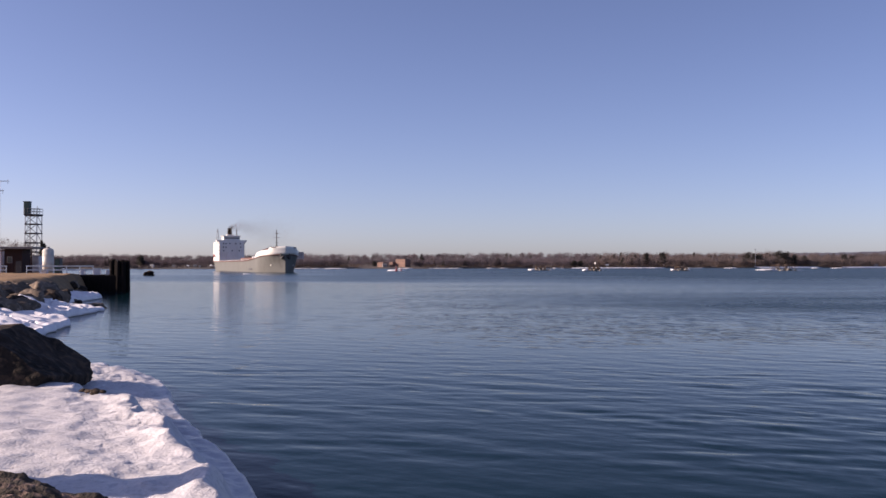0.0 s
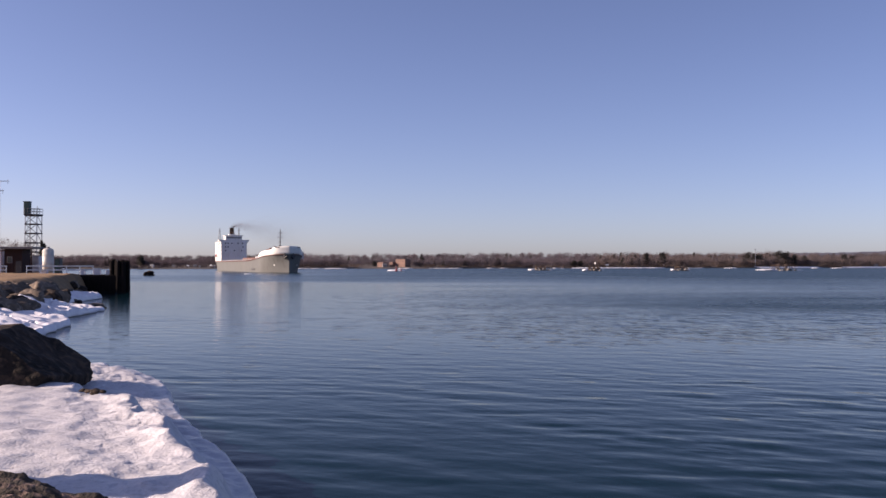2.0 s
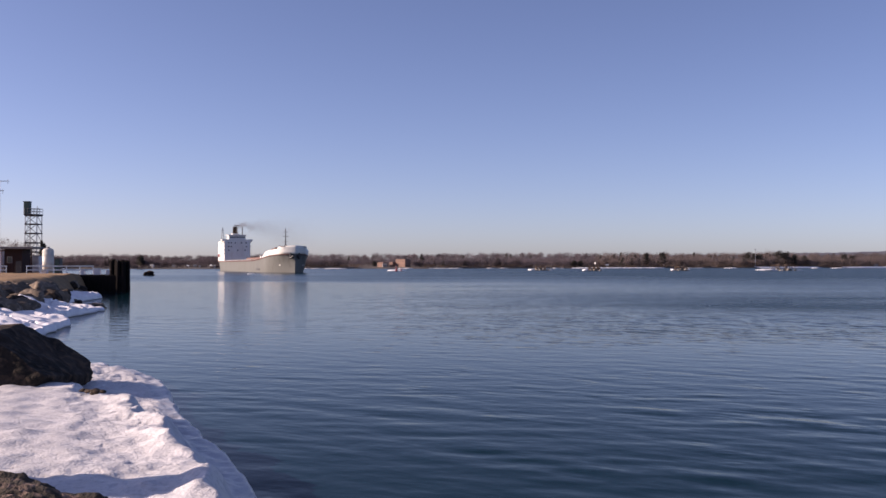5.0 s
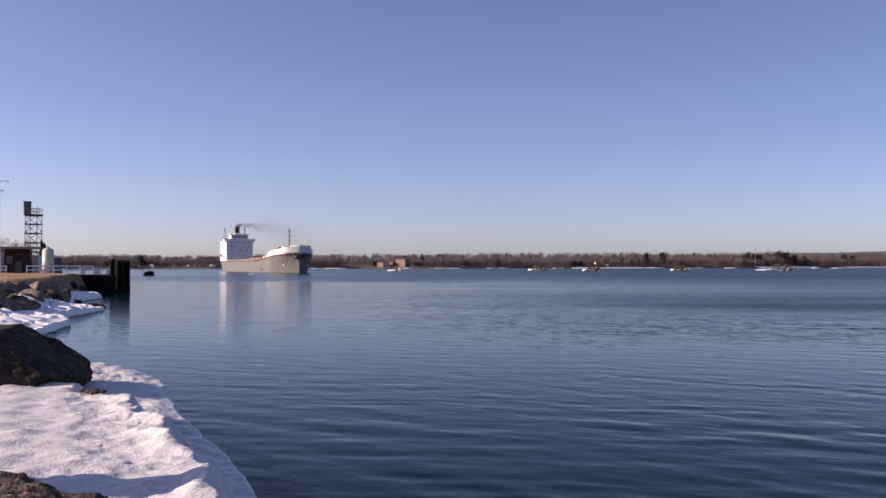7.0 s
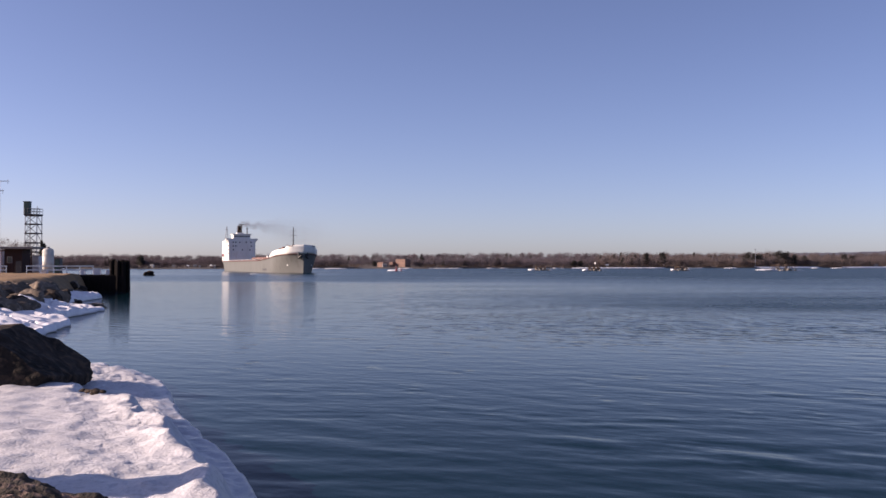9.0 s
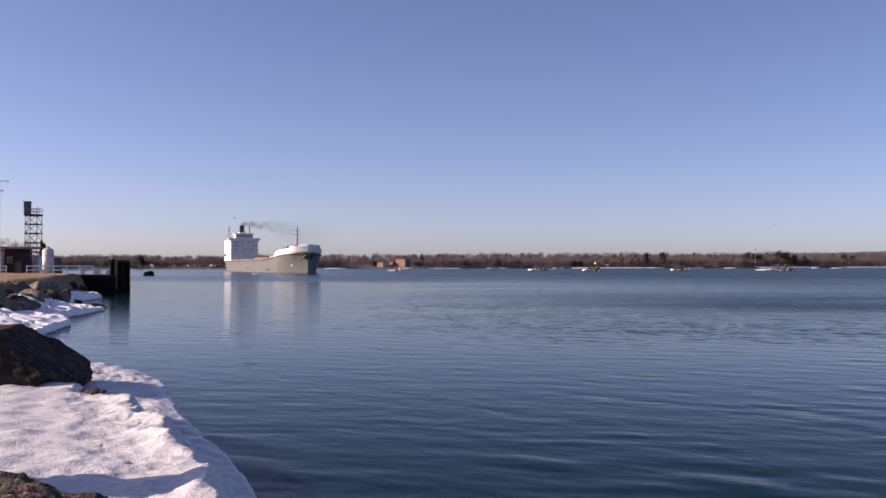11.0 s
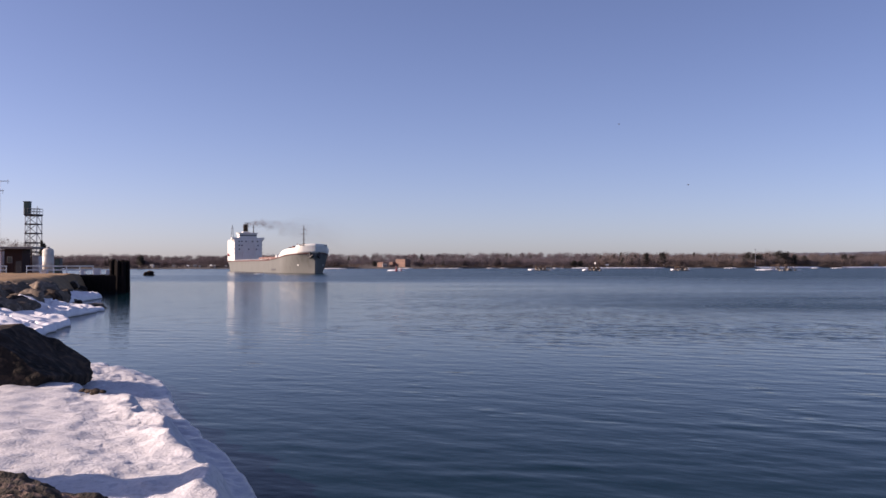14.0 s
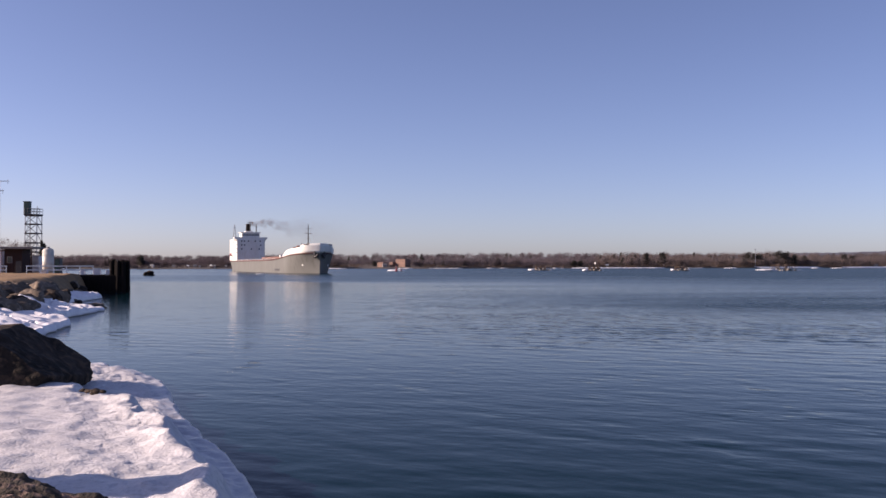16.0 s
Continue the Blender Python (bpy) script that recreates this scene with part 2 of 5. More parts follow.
def sheet(name, verts, faces, mat, smooth=True, parent=None):
    """A mesh object from numpy arrays."""
    me = bpy.data.meshes.new(name)
    verts = np.asarray(verts, np.float32)
    faces = np.asarray(faces, np.int32)
    k = faces.shape[1]
    me.vertices.add(len(verts))
    me.vertices.foreach_set("co", verts.ravel())
    me.loops.add(faces.size)
    me.loops.foreach_set("vertex_index", faces.ravel())
    me.polygons.add(len(faces))
    me.polygons.foreach_set("loop_start", np.arange(0, faces.size, k, dtype=np.int32))
    me.update(calc_edges=True)
    me.polygons.foreach_set("use_smooth", np.full(len(faces), smooth))
    me.materials.append(mat)
    ob = new(name, me)
    if parent:
        ob.parent = parent
    return ob


def grid_faces(rows, cols):
    i = np.arange(rows * cols).reshape(rows, cols)
    return np.stack([i[:-1, :-1], i[:-1, 1:], i[1:, 1:], i[1:, :-1]], -1).reshape(-1, 4)


def box(bm, cx, cy, cz, sx, sy, sz, bevel=0.0, turn=0.0):
    """A box by its centre and sizes."""
    r = bmesh.ops.create_cube(bm, size=1.0)
    vs = r["verts"]
    bmesh.ops.scale(bm, vec=(sx, sy, sz), verts=vs)
    if bevel:
        es = list({e for v in vs for e in v.link_edges})
        out = bmesh.ops.bevel(bm, geom=es, offset=bevel, segments=2, profile=0.5, affect="EDGES")
        vs = list({v for f in out["faces"] for v in f.verts} | {v for v in vs if v.is_valid})
    if turn:
        bmesh.ops.rotate(bm, cent=(0, 0, 0), matrix=Matrix.Rotation(radians(turn), 3, "Z"), verts=vs)
    bmesh.ops.translate(bm, vec=(cx, cy, cz), verts=vs)
    return bm


def rod(bm, a, b, r0, r1=None, n=8):
    """A tapered round bar from a to b."""
    a, b = Vector(a), Vector(b)
    m = Matrix.Translation((a + b) / 2) @ (b - a).to_track_quat("Z", "Y").to_matrix().to_4x4()
    bmesh.ops.create_cone(bm, cap_ends=True, segments=n, radius1=r0, radius2=r0 if r1 is None else r1, depth=(b - a).length, matrix=m)
    return bm


def new_bm():
    return bmesh.new()


def lumpy(bm, r, seed, rough=0.25, freq=1.0, sub=4, facet=0.0, flat=None, cuts=()):
    """A stone-like body: a ball pushed in and out by noise, some sides sliced flat."""
    out = bmesh.ops.create_icosphere(bm, subdivisions=sub, radius=1.0)["verts"]
    rnd = random.Random(seed)
    off = Vector((seed * 7.3, seed * 3.1, seed * 1.7))
    planes = [(Vector((rnd.gauss(0, 1), rnd.gauss(0, 1), rnd.gauss(0, 0.8))).normalized(), rnd.uniform(0.55, 0.85)) for _ in range(int(facet))]
    planes += [(Vector(c[:3]).normalized(), c[3]) for c in cuts]
    for v in out:
        p = v.co.copy()
        for nrm, d in planes:
            h = p.dot(nrm) - d
            if h > 0:
                p -= nrm * h * 0.94
        k = 1 + rough * noise.fractal(p * freq + off, 1.0, 2.0, 3) + 0.25 * rough * noise.noise(p * freq * 6 + off)
        p *= k
        v.co = Vector((p.x * r[0], p.y * r[1], p.z * r[2]))
        if flat is not None and v.co.z < flat:
            v.co.z = flat + (v.co.z - flat) * 0.15
    return bm


# ---------------------------------------------------------------- water
def smooth01(x, lo, hi):
    t = np.clip((x - lo) / (hi - lo), 0, 1)
    return t * t * (3 - 2 * t)


def spaced(lo, hi, step, grow, far):
    """Even steps from lo to hi, then wider and wider out to far."""
    a = list(np.arange(lo, hi, step))
    d = step
    while a[-1] < far:
        d *= grow
        a.append(a[-1] + d)
    return np.array(a)


def build_water():
    ys = np.concatenate([np.arange(-4600, -50, 350), np.arange(-60, -2, 2.0), spaced(-2.0, 66.0, 0.125, 1.026, 4600)])
    right = spaced(0.0, 45.0, 0.30, 1.045, 4600)
    xs = np.concatenate([-right[:0:-1], right])
    X, Y = np.meshgrid(xs, ys)
    Z = np.zeros_like(X)
    rng = np.random.default_rng(5)
    fade = 1 - 0.6 * smooth01(np.hypot(X * 0.8, Y), 45, 115) - 0.4 * smooth01(np.hypot(X * 0.8, Y), 90, 240)
    calm = 0.62 + 0.55 * np.sin(X * 0.05 + 1.7 * np.sin(Y * 0.045)) * np.sin(Y * 0.09 + 0.8 + 0.03 * X)
    calm = calm * (0.85 + 0.45 * np.sin(X * 0.31 + 0.9 * Y + 1.3 * np.sin(Y * 0.21 - X * 0.12)) * np.sin(Y * 0.37 - 0.22 * X + 2.0))
    calm = np.maximum(calm, 0.12) * (0.62 + 0.38 * smooth01(X, -6, 12))
    for _ in range(60):
        lam = 0.6 * (2.7 / 0.6) ** rng.random()
        th = rng.normal(WAVE_TURN, 0.42)
        k = 2 * math.pi / lam
        slope = 0.0087 * (0.8 if lam > 2.0 else 1.0)
        ph = k * (math.sin(th) * X + math.cos(th) * Y) + rng.random() * 6.28
        ph = ph + 0.8 * np.sin(X * 0.11 + rng.random() * 6 + Y * 0.07)
        a = slope / k * calm
        Z += a * (np.sin(ph) + 0.22 * np.cos(2 * ph))
    Z *= fade
    return tagged(sheet("water", np.stack([X, Y, Z], -1).reshape(-1, 3), grid_faces(len(ys), len(xs)), M_WATER),
                  "deep blue river water with small running ripples", "water", kind="structure")


water = build_water()

# ---------------------------------------------------------------- near bank
SHORE_Y = [-500, -10, 5, 16.8, 22.5, 31.4, 35, 39, 41.5, 46, 58.7, 74, 86.7, 100, 118, 141, 150, 195]
SHORE_X = [150, 4.2, 0.0, -3.65, -5.82, -9.1, -11.2, -14.4, -17.3, -19.7, -23.0, -26.5, -30.6, -35.0, -42.5, -52.3, -60.0, -80.0]


def inland(x, y):
    """Distance from the water's edge towards the land."""
    return (np.interp(y, SHORE_Y, SHORE_X) - x) * 0.94


def bank_height(x, y):
    d = inland(x, y)
    top = np.interp(y, [-60, -8, 6, 10, 40, 62, 80, 200], [2.4, 2.4, 1.4, 0.35, -0.1, 1.3, 2.75, 2.85])
    back = np.interp(y, [-60, 8, 60, 80], [2.6, 2.4, 2.6, 2.6])
    width = np.interp(y, [0, 40, 62, 92, 125, 142, 200], [2.0, 2.0, 10.0, 9.0, 5.0, 1.4, 1.4])
    foot = np.interp(y, [40, 60, 132, 150], [-2.4, 0.8, 0.8, -2.4])
    z = -1.6 + (top + 1.6) * smooth01(d, foot, width) + np.maximum(back - top, 0) * smooth01(d, 7, 13)
    z = z + 1.1 * np.exp(-((x / 4.0) ** 2 + (y / 5.0) ** 2)) * smooth01(d, -1, 2)
    return z - 4.0 * smooth01(y, 184, 192)


def build_bank():
    xs = np.concatenate([np.arange(-900, -110, 20), np.arange(-110, 20, 0.6), np.arange(20, 170, 10)])
    ys = np.concatenate([np.arange(-500, -10, 10), np.arange(-10, 193, 0.6)])
    X, Y = np.meshgrid(xs, ys)
    Z = bank_height(X, Y)
    rng = np.random.default_rng(3)
    for _ in range(14):
        k, a = rng.uniform(0.3, 2.2), rng.uniform(0, 6.28)
        Z += 0.03 / (0.4 + k) * np.sin(k * (X * math.cos(a) + Y * math.sin(a)) + rng.random() * 6)
    tagged(sheet("ground", np.stack([X, Y, Z], -1).reshape(-1, 3), grid_faces(len(ys), len(xs)), M_BANK),
           "shore bank of dry brown grass and earth", "ground", kind="structure")


build_bank()


def fractal_xy(X, Y, scale, seed, octaves=4):
    """Smooth random relief from turned waves."""
    rng = np.random.default_rng(seed)
    out = np.zeros_like(X)
    amp, k = 1.0, 2 * math.pi / scale
    for _ in range(octaves):
        for _ in range(7):
            a = rng.random() * 6.28
            kk = k * rng.uniform(0.7, 1.4)
            out += amp * np.sin(kk * (X * math.cos(a) + Y * math.sin(a)) + rng.random() * 6.28 + 0.7 * np.sin(0.6 * k * X + rng.random() * 6))
        amp *= 0.5
        k *= 2
    return out / 5.0


EDGE_Y = [7, 12, 14.4, 16.5, 17.7, 19, 20.4, 22, 23.9, 25.8, 27.9, 31, 32.5, 35, 36.9, 38]
EDGE_X = [-0.6, -1.9, -2.6, -3.2, -3.5, -4.15, -4.7, -5.5, -6.3, -7.1, -7.85, -8.9, -9.6, -11.1, -12.5, -13.8]


def build_snow_bank():
    """The snow shelf at the water's edge: a flat crust with a bright crest, a rounded shaded foot and a lower lobe of ice beyond it."""
    ys = np.arange(7.0, 38.0, 0.06)
    us = np.concatenate([np.arange(-0.32, 3.2, 0.04), np.arange(3.2, 16, 0.12)])
    U, Y = np.meshgrid(us, ys)
    X = np.interp(Y, EDGE_Y, EDGE_X) - U
    u = U + 0.09 * fractal_xy(Y, U * 0.3, 3.0, 21) + 0.04 * fractal_xy(Y, U * 0.5, 0.9, 22)
    crest = np.interp(Y, [7, 14.4, 16.3, 17.7, 19.6, 20.9, 23.2, 25], [0.75, 0.85, 1.1, 1.42, 1.42, 1.62, 1.68, 1.9]) + 0.12 * fractal_xy(Y, Y * 0, 3.3, 23) + 0.05 * fractal_xy(Y, Y * 0, 0.8, 24, 2)
    flat = np.interp(Y, [7, 12, 18, 25], [0.95, 0.84, 0.77, 0.69])
    foot = -0.3 + 0.50 * smooth01(u, -0.14, 0.20) + 0.05 * fractal_xy(X, Y, 1.6, 12, 3) * smooth01(u, 0, 0.4)
    z = foot + 0.12 * smooth01(u, 0.2, crest) + (flat - 0.32) * smooth01(u, crest - 0.62, crest + 0.04)
    ridge = 0.7 + 0.45 * fractal_xy(X * 0.6, Y, 4.1, 9, 2) + 0.30 * fractal_xy(X, Y, 1.1, 10, 2)
    z = z + 0.20 * smooth01(-Y, -24.8, -23.6) * np.clip(ridge, 0.4, 1.3) * np.exp(-((u - crest - 0.05) / np.where(u < crest, 0.22, 0.40)) ** 2)
    rough = np.exp(-((u - crest - 0.75) / 0.75) ** 2)
    z = z + 0.012 * rough * fractal_xy(X, Y, 1.0, 14, 3)
    top = smooth01(u, 0.1, 0.9)
    z = z + top * (0.006 * fractal_xy(X, Y, 1.7, 4) + 0.008 * fractal_xy(X, Y, 0.30, 8, 3))
    z = z - top * 0.032 * smooth01(fractal_xy(X, Y, 0.85, 33, 3), 0.6, 1.05)
    z = z + 0.05 * np.exp(-((X + 6.6) ** 2 / 0.8 + (Y - 20.6) ** 2 / 2.2)) * fractal_xy(X, Y, 0.8, 31, 3)
    # the lower lobe behind the end of the crust
    end = np.interp(X, [-14, -10.6, -9.8, -7.7, -6.5], [29.0, 27.7, 25.8, 24.1, 23.2]) + 0.25 * fractal_xy(X, X * 0, 1.8, 35, 3)
    lobe = foot + 0.06 * smooth01(u, 0.3, 1.2) + 0.14 * np.exp(-((u - 0.55) / 0.26) ** 2) * np.clip(0.6 + fractal_xy(Y, Y * 0, 2.0, 36, 3), 0, 1.5)
    lobe = lobe + top * (0.03 * fractal_xy(X, Y, 1.3, 37) + 0.012 * fractal_xy(X, Y, 0.3, 38, 3)) + 0.03 * np.maximum(u - 1.2, 0)
    k = smooth01(Y - end, -0.5, 0.8)
    z = z * (1 - k) + np.minimum(lobe, z) * k
    z = z - 0.9 * smooth01(Y, 36.6, 37.8)
    verts, faces = np.stack([X, Y, z], -1).reshape(-1, 3), grid_faces(len(ys), len(us))[:, ::-1]
    # below the crest the foot's shade is put into a darker ice colour
    shady = (u < crest * np.where(k > 0.5, 0.35, 0.72) + 0.06 * fractal_xy(X, Y, 0.7, 39, 3)).reshape(-1)[faces[:, 0]]
    for name, mat, pick, lab in (("snow_bank", M_SNOW, ~shady, "crusted old snow bank above the water"),
                                 ("ice_foot", M_SHADED_ICE, shady, "blue-grey ice foot of the snow bank at the waterline, shade in its colour")):
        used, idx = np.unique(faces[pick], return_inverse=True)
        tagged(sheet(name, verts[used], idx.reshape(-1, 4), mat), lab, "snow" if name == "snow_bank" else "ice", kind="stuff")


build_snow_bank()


def boulder(at, r, seed, mat, label, sub=4, rough=0.22, facet=5, turn=0.0, group="shore boulders", flat=None, freq=1.0, cuts=()):
    ob = part("boulder", lumpy(new_bm(), r, seed, rough, freq, sub, facet, flat, cuts), mat, smooth=True)
    ob.matrix_basis = pose(*at, 0, 0, turn)
    return tagged(ob, label, "rock", group)


def build_near_rocks():
    boulder((-13.38, 28.4, 0.55), (3.5, 2.5, 1.95), 11, M_ROCK, "big dark boulder standing in old snow", 6, 0.15, 5, turn=0, freq=1.25,
            cuts=((0.78, 0, 0.62, 0.593), (1, 0, -0.08, 0.825), (0, 0, 1, 0.86), (0.2, -1, 0.35, 0.75)))
    boulder((-6.3, 12.6, 0.40), (2.4, 1.0, 0.90), 17, M_LICHEN_ROCK, "brown lichen-covered rock in the snow", 6, 0.24, 5, turn=0,
            cuts=((0.45, 0, 0.9, 0.72),), freq=2.7)
    # stands out of view, added only to cast shade over the near snow
    boulder((-9.4, 14.15, 0.9), (1.7, 1.0, 2.7), 19, M_LICHEN_ROCK, "tall brown boulder out of view, added to shade the snow", 5, 0.26, 6, freq=1.5)
    for i, (x, y, r) in enumerate(((-9.25, 24.9, 0.09), (-9.05, 24.8, 0.12), (-8.85, 24.75, 0.07), (-9.45, 25.0, 0.07))):
        boulder((x, y, 0.775), (r * 1.5, r, r * 0.7), 31 + i, M_ROCK, "small dark stone melting out of the snow", 3, 0.25, 6, group="stones in the snow")


build_near_rocks()


LEDGE_Y = [44, 50, 57, 62, 63.9, 65.5, 68, 72, 79.5, 84, 85.6, 87.5, 90, 96, 104, 112, 117, 119, 124]
LEDGE_X = [-20.5, -22, -23.5, -24.6, -24.9, -26.4, -28.6, -28.9, -29.6, -30.3, -30.5, -32.5, -35, -38.0, -40.0, -41.2, -41.9, -43.5, -46]


def build_snow_strip():
    """Ledges of snow and ice along the riprap: tongues that reach out over the water, humped behind, undercut in front."""
    ys = np.arange(44.0, 122.0, 0.13)
    ds = np.concatenate([np.arange(-0.8, 3.0, 0.06), np.arange(3.0, 9.0, 0.12)])
    D, Y = np.meshgrid(ds, ys)
    out = np.where(D < 0, -0.9 * D, D) + 0.18 * fractal_xy(Y, Y * 0, 2.2, 52)
    X = np.interp(Y, LEDGE_Y, LEDGE_X) - out
    big, mid, mound = fractal_xy(X, Y * 0.4, 3.4, 53, 3), fractal_xy(X, Y * 0.4, 1.2, 54, 3), fractal_xy(X, Y * 0.45, 2.4, 58, 2)
    high = np.interp(Y, [44, 62, 66, 74, 78, 83, 86, 91, 105, 118], [1.2, 1.2, 1.15, 1.6, 1.5, 1.0, 0.6, 0.9, 1.6, 1.0])
    q = D + 0.55 * big + 0.12 * mid
    fold, crease = fractal_xy(X * 0.22, Y + 0.35 * X, 2.6, 63, 3), fractal_xy(X * 0.3, Y + 0.3 * X, 0.9, 64, 2)
    top = high * (0.36 * smooth01(D, -0.02, 0.18) + 0.50 * np.clip((D - 0.3) / 5.0, 0, 1) + 0.06 * smooth01(q, 1.1, 1.6))
    top = top + smooth01(D, 0, 0.6) * (0.24 * fold + 0.08 * crease + 0.05 * np.maximum(mound, 0)) * high
    reach = np.interp(Y, [44, 60, 70, 76, 86, 95, 122], [9.0, 7.5, 5.0, 4.6, 3.4, 4.0, 4.0]) + 0.5 * big
    top = top - 2.2 * smooth01(D, reach - 0.8, reach + 0.4) - 0.9 * smooth01(fractal_xy(X, Y * 0.4, 3.0, 57), 0.55, 0.8) * smooth01(D, 0.6, 1.2)
    z = np.where(D < 0, 0.06 + 0.5 * D, 0.06 + top)
    ob = sheet("snow_shelf", np.stack([X, Y, z], -1).reshape(-1, 3), grid_faces(len(ys), len(ds))[:, ::-1], M_ICE)
    tagged(ob, "broken white ledges of snow and ice along the shore rocks", "snow", kind="stuff")


build_snow_strip()


def slab(at, r, seed, label, turn=0.0, mat=None):
    """A ledge of snow and ice: broad, rounded on top, undercut at the water."""
    bm = lumpy(new_bm(), r, seed, 0.42, 1.5, 4, 0, flat=-0.15 * r[2])
    ob = part("snow_ledge", bm, mat or M_ICE, smooth=True)
    ob.matrix_basis = pose(*at, 0, 0, turn)
    return tagged(ob, label, "snow", "snow ledges on the shore")


def build_ledges():
    slab((-13.75, 37.2, 0.12), (0.7, 0.5, 0.13), 10, "thin white plate of ice beside the dark boulder", 0)
    for x, y, z, rx, ry, rz, sd, mat, lab in (
            (-37.2, 88.0, 1.05, 2.2, 2.0, 1.75, 83, M_ROCK_BROWN, "large angular brown boulder in the riprap slope"),
            (-37.4, 82.0, 1.2, 1.8, 1.5, 1.45, 85, M_ROCK_BROWN, "large weathered brown boulder in the riprap slope"),
            (-40.2, 85.5, 1.3, 1.5, 1.4, 1.4, 86, M_ROCK, "large dark boulder wedged in the riprap slope"),
            (-37.2, 92.5, 0.9, 1.0, 1.0, 1.1, 87, M_ROCK, "dark boulder above the broken snow"),
            (-32.8, 89.4, 0.12, 1.15, 1.0, 0.62, 88, M_ROCK_BROWN, "low brown rock between the snow ledges")):
        boulder((x, y, z), (rx, ry, rz), sd, mat, lab, 5, 0.2, 11, turn=15 * (sd % 5), group="riprap boulders")
    rnd = random.Random(15)
    # boulders added to darken the bare foot of the bank by the dock
    for i in range(11):
        y = 112 + 2.5 * i
        x = float(np.interp(y, SHORE_Y, SHORE_X)) - rnd.uniform(1.4, 2.6)
        r = rnd.uniform(0.8, 1.15)
        boulder((x, y, min(float(bank_height(x, y)), 0.7)), (r * 1.3, r, r * 0.75), 60 + i, M_ROCK, "dark boulder added at the foot of the grass bank", 4, 0.24, 11,
                turn=rnd.uniform(0, 360), group="riprap boulders")
    # more added boulders, their dark rock standing in for the slope's shade
    for i in range(16):
        y = 98 + 2.3 * i
        x = float(np.interp(y, SHORE_Y, SHORE_X)) - rnd.uniform(2.2, 3.9)
        r = rnd.uniform(0.75, 1.25)
        boulder((x, y, min(float(bank_height(x, y)) - 0.2, 1.35)), (r * 1.2, r, r * 0.65), 160 + i, M_ROCK if i % 3 else M_ROCK_BROWN, "dark angular boulder added for the shaded slope below the grass", 4, 0.24, 11,
                turn=rnd.uniform(0, 360), group="riprap boulders")
    rnd = random.Random(14)
    k = 0
    for row, (off, lift, lo, hi) in enumerate(((8.0, 1.15, 1.6, 2.2), (5.9, 0.95, 1.2, 1.7), (9.2, 1.75, 0.8, 1.2))):
        y = 60.0 + row
        while y < 97:
            r = rnd.uniform(lo, hi)
            d = (off + rnd.uniform(-0.7, 0.7)) * float(np.interp(y, [62, 88, 132], [1.0, 0.92, 0.62]))
            x = float(np.interp(y, SHORE_Y, SHORE_X)) - d / 0.94
            mat = M_ROCK if k % 5 == 1 else M_ROCK_BROWN
            boulder((x, y, lift - 0.25 + (0.4 if row in (0, 2) and y < 96 else 0.0) + rnd.uniform(-0.15, 0.15)), (r, r * rnd.uniform(0.7, 0.95), r * rnd.uniform(0.58, 0.8)), 100 + k, mat,
                    "weathered dark boulder in the riprap slope" if mat is M_ROCK else "weathered brown boulder in the riprap slope",
                    4, 0.24, 13, turn=rnd.uniform(0, 360), group="riprap boulders")
            y += r * rnd.uniform(1.1, 1.7)
            k += 1


build_ledges()


# ---------------------------------------------------------------- dock and its buildings
def build_dock():
    dock = thing("dock", "dark timber dock with a black pile-faced front", "dock", at=pose(0, 0, 0))
    bm = new_bm()
    box(bm, -57.2, 147.0, 1.0, 13.0, 11.4, 3.0)
    box(bm, -49.2, 142.95, 1.0, 3.0, 3.3, 2.99)
    part("fill", bm, M_PILE, dock)
    bm = new_bm()
    box(bm, -57.2, 147.2, 2.58, 13.2, 11.2, 0.16, 0.03)
    box(bm, -49.1, 143.1, 2.575, 3.0, 3.3, 0.16, 0.03)
    part("deck", bm, M_PILE, dock)
    for i in range(26):
        bm = new_bm()
        x = -63.2 + i * 0.6
        rod(bm, (x, 141.55, -2.0), (x, 141.55, 2.45 + 0.04 * math.sin(i * 3.7)), 0.27, 0.25, 10)
        part("timber_post", bm, M_PILE, dock)
    for k, (x, y, n, r, top) in enumerate(((-47.95, 142.2, 7, 0.80, 4.75), (-49.7, 143.6, 4, 0.40, 4.95))):
        c = thing("mooring_dolphin", "cluster of dark timber mooring piles at the dock end", "piling", "mooring piles", pose(x, y, -2))
        for i in range(n):
            a = i * 2 * math.pi / max(n - 1, 1)
            rr = 0 if i == n - 1 else r
            bm = new_bm()
            rod(bm, (rr * 1.1 * math.cos(a), rr * math.sin(a), 0), (rr * math.cos(a), rr * 0.9 * math.sin(a), top + 2 + 0.12 * math.sin(i * 2.3)), 0.36, 0.31, 12)
            part("timber_post", bm, M_PILE, c)
        if k:
            bm = new_bm()
            box(bm, 0.62, -0.85, top + 1.45, 0.3, 0.06, 0.9, 0.02)
            part("marker_board", bm, M_SIGN, c, "small pale marker board")


def build_railing(x0, x1, y, z):
    """A pipe railing along the grass."""
    rail = thing("railing", "pale blue painted pipe railing along the bank", "railing", "railings", pose(x0, y, z))
    w = x1 - x0
    n = max(2, round(w / 1.9))
    for i in range(n + 1):
        bm = new_bm()
        rod(bm, (w * i / n, 0, -0.45), (w * i / n, 0, 1.05), 0.06, None, 8)
        part("post", bm, M_RAIL, rail)
    for h in (1.02, 0.42):
        bm = new_bm()
        box(bm, w / 2, 0, h, w + 0.2, 0.1, 0.17, 0.02)
        part("rail_bar", bm, M_RAIL, rail)


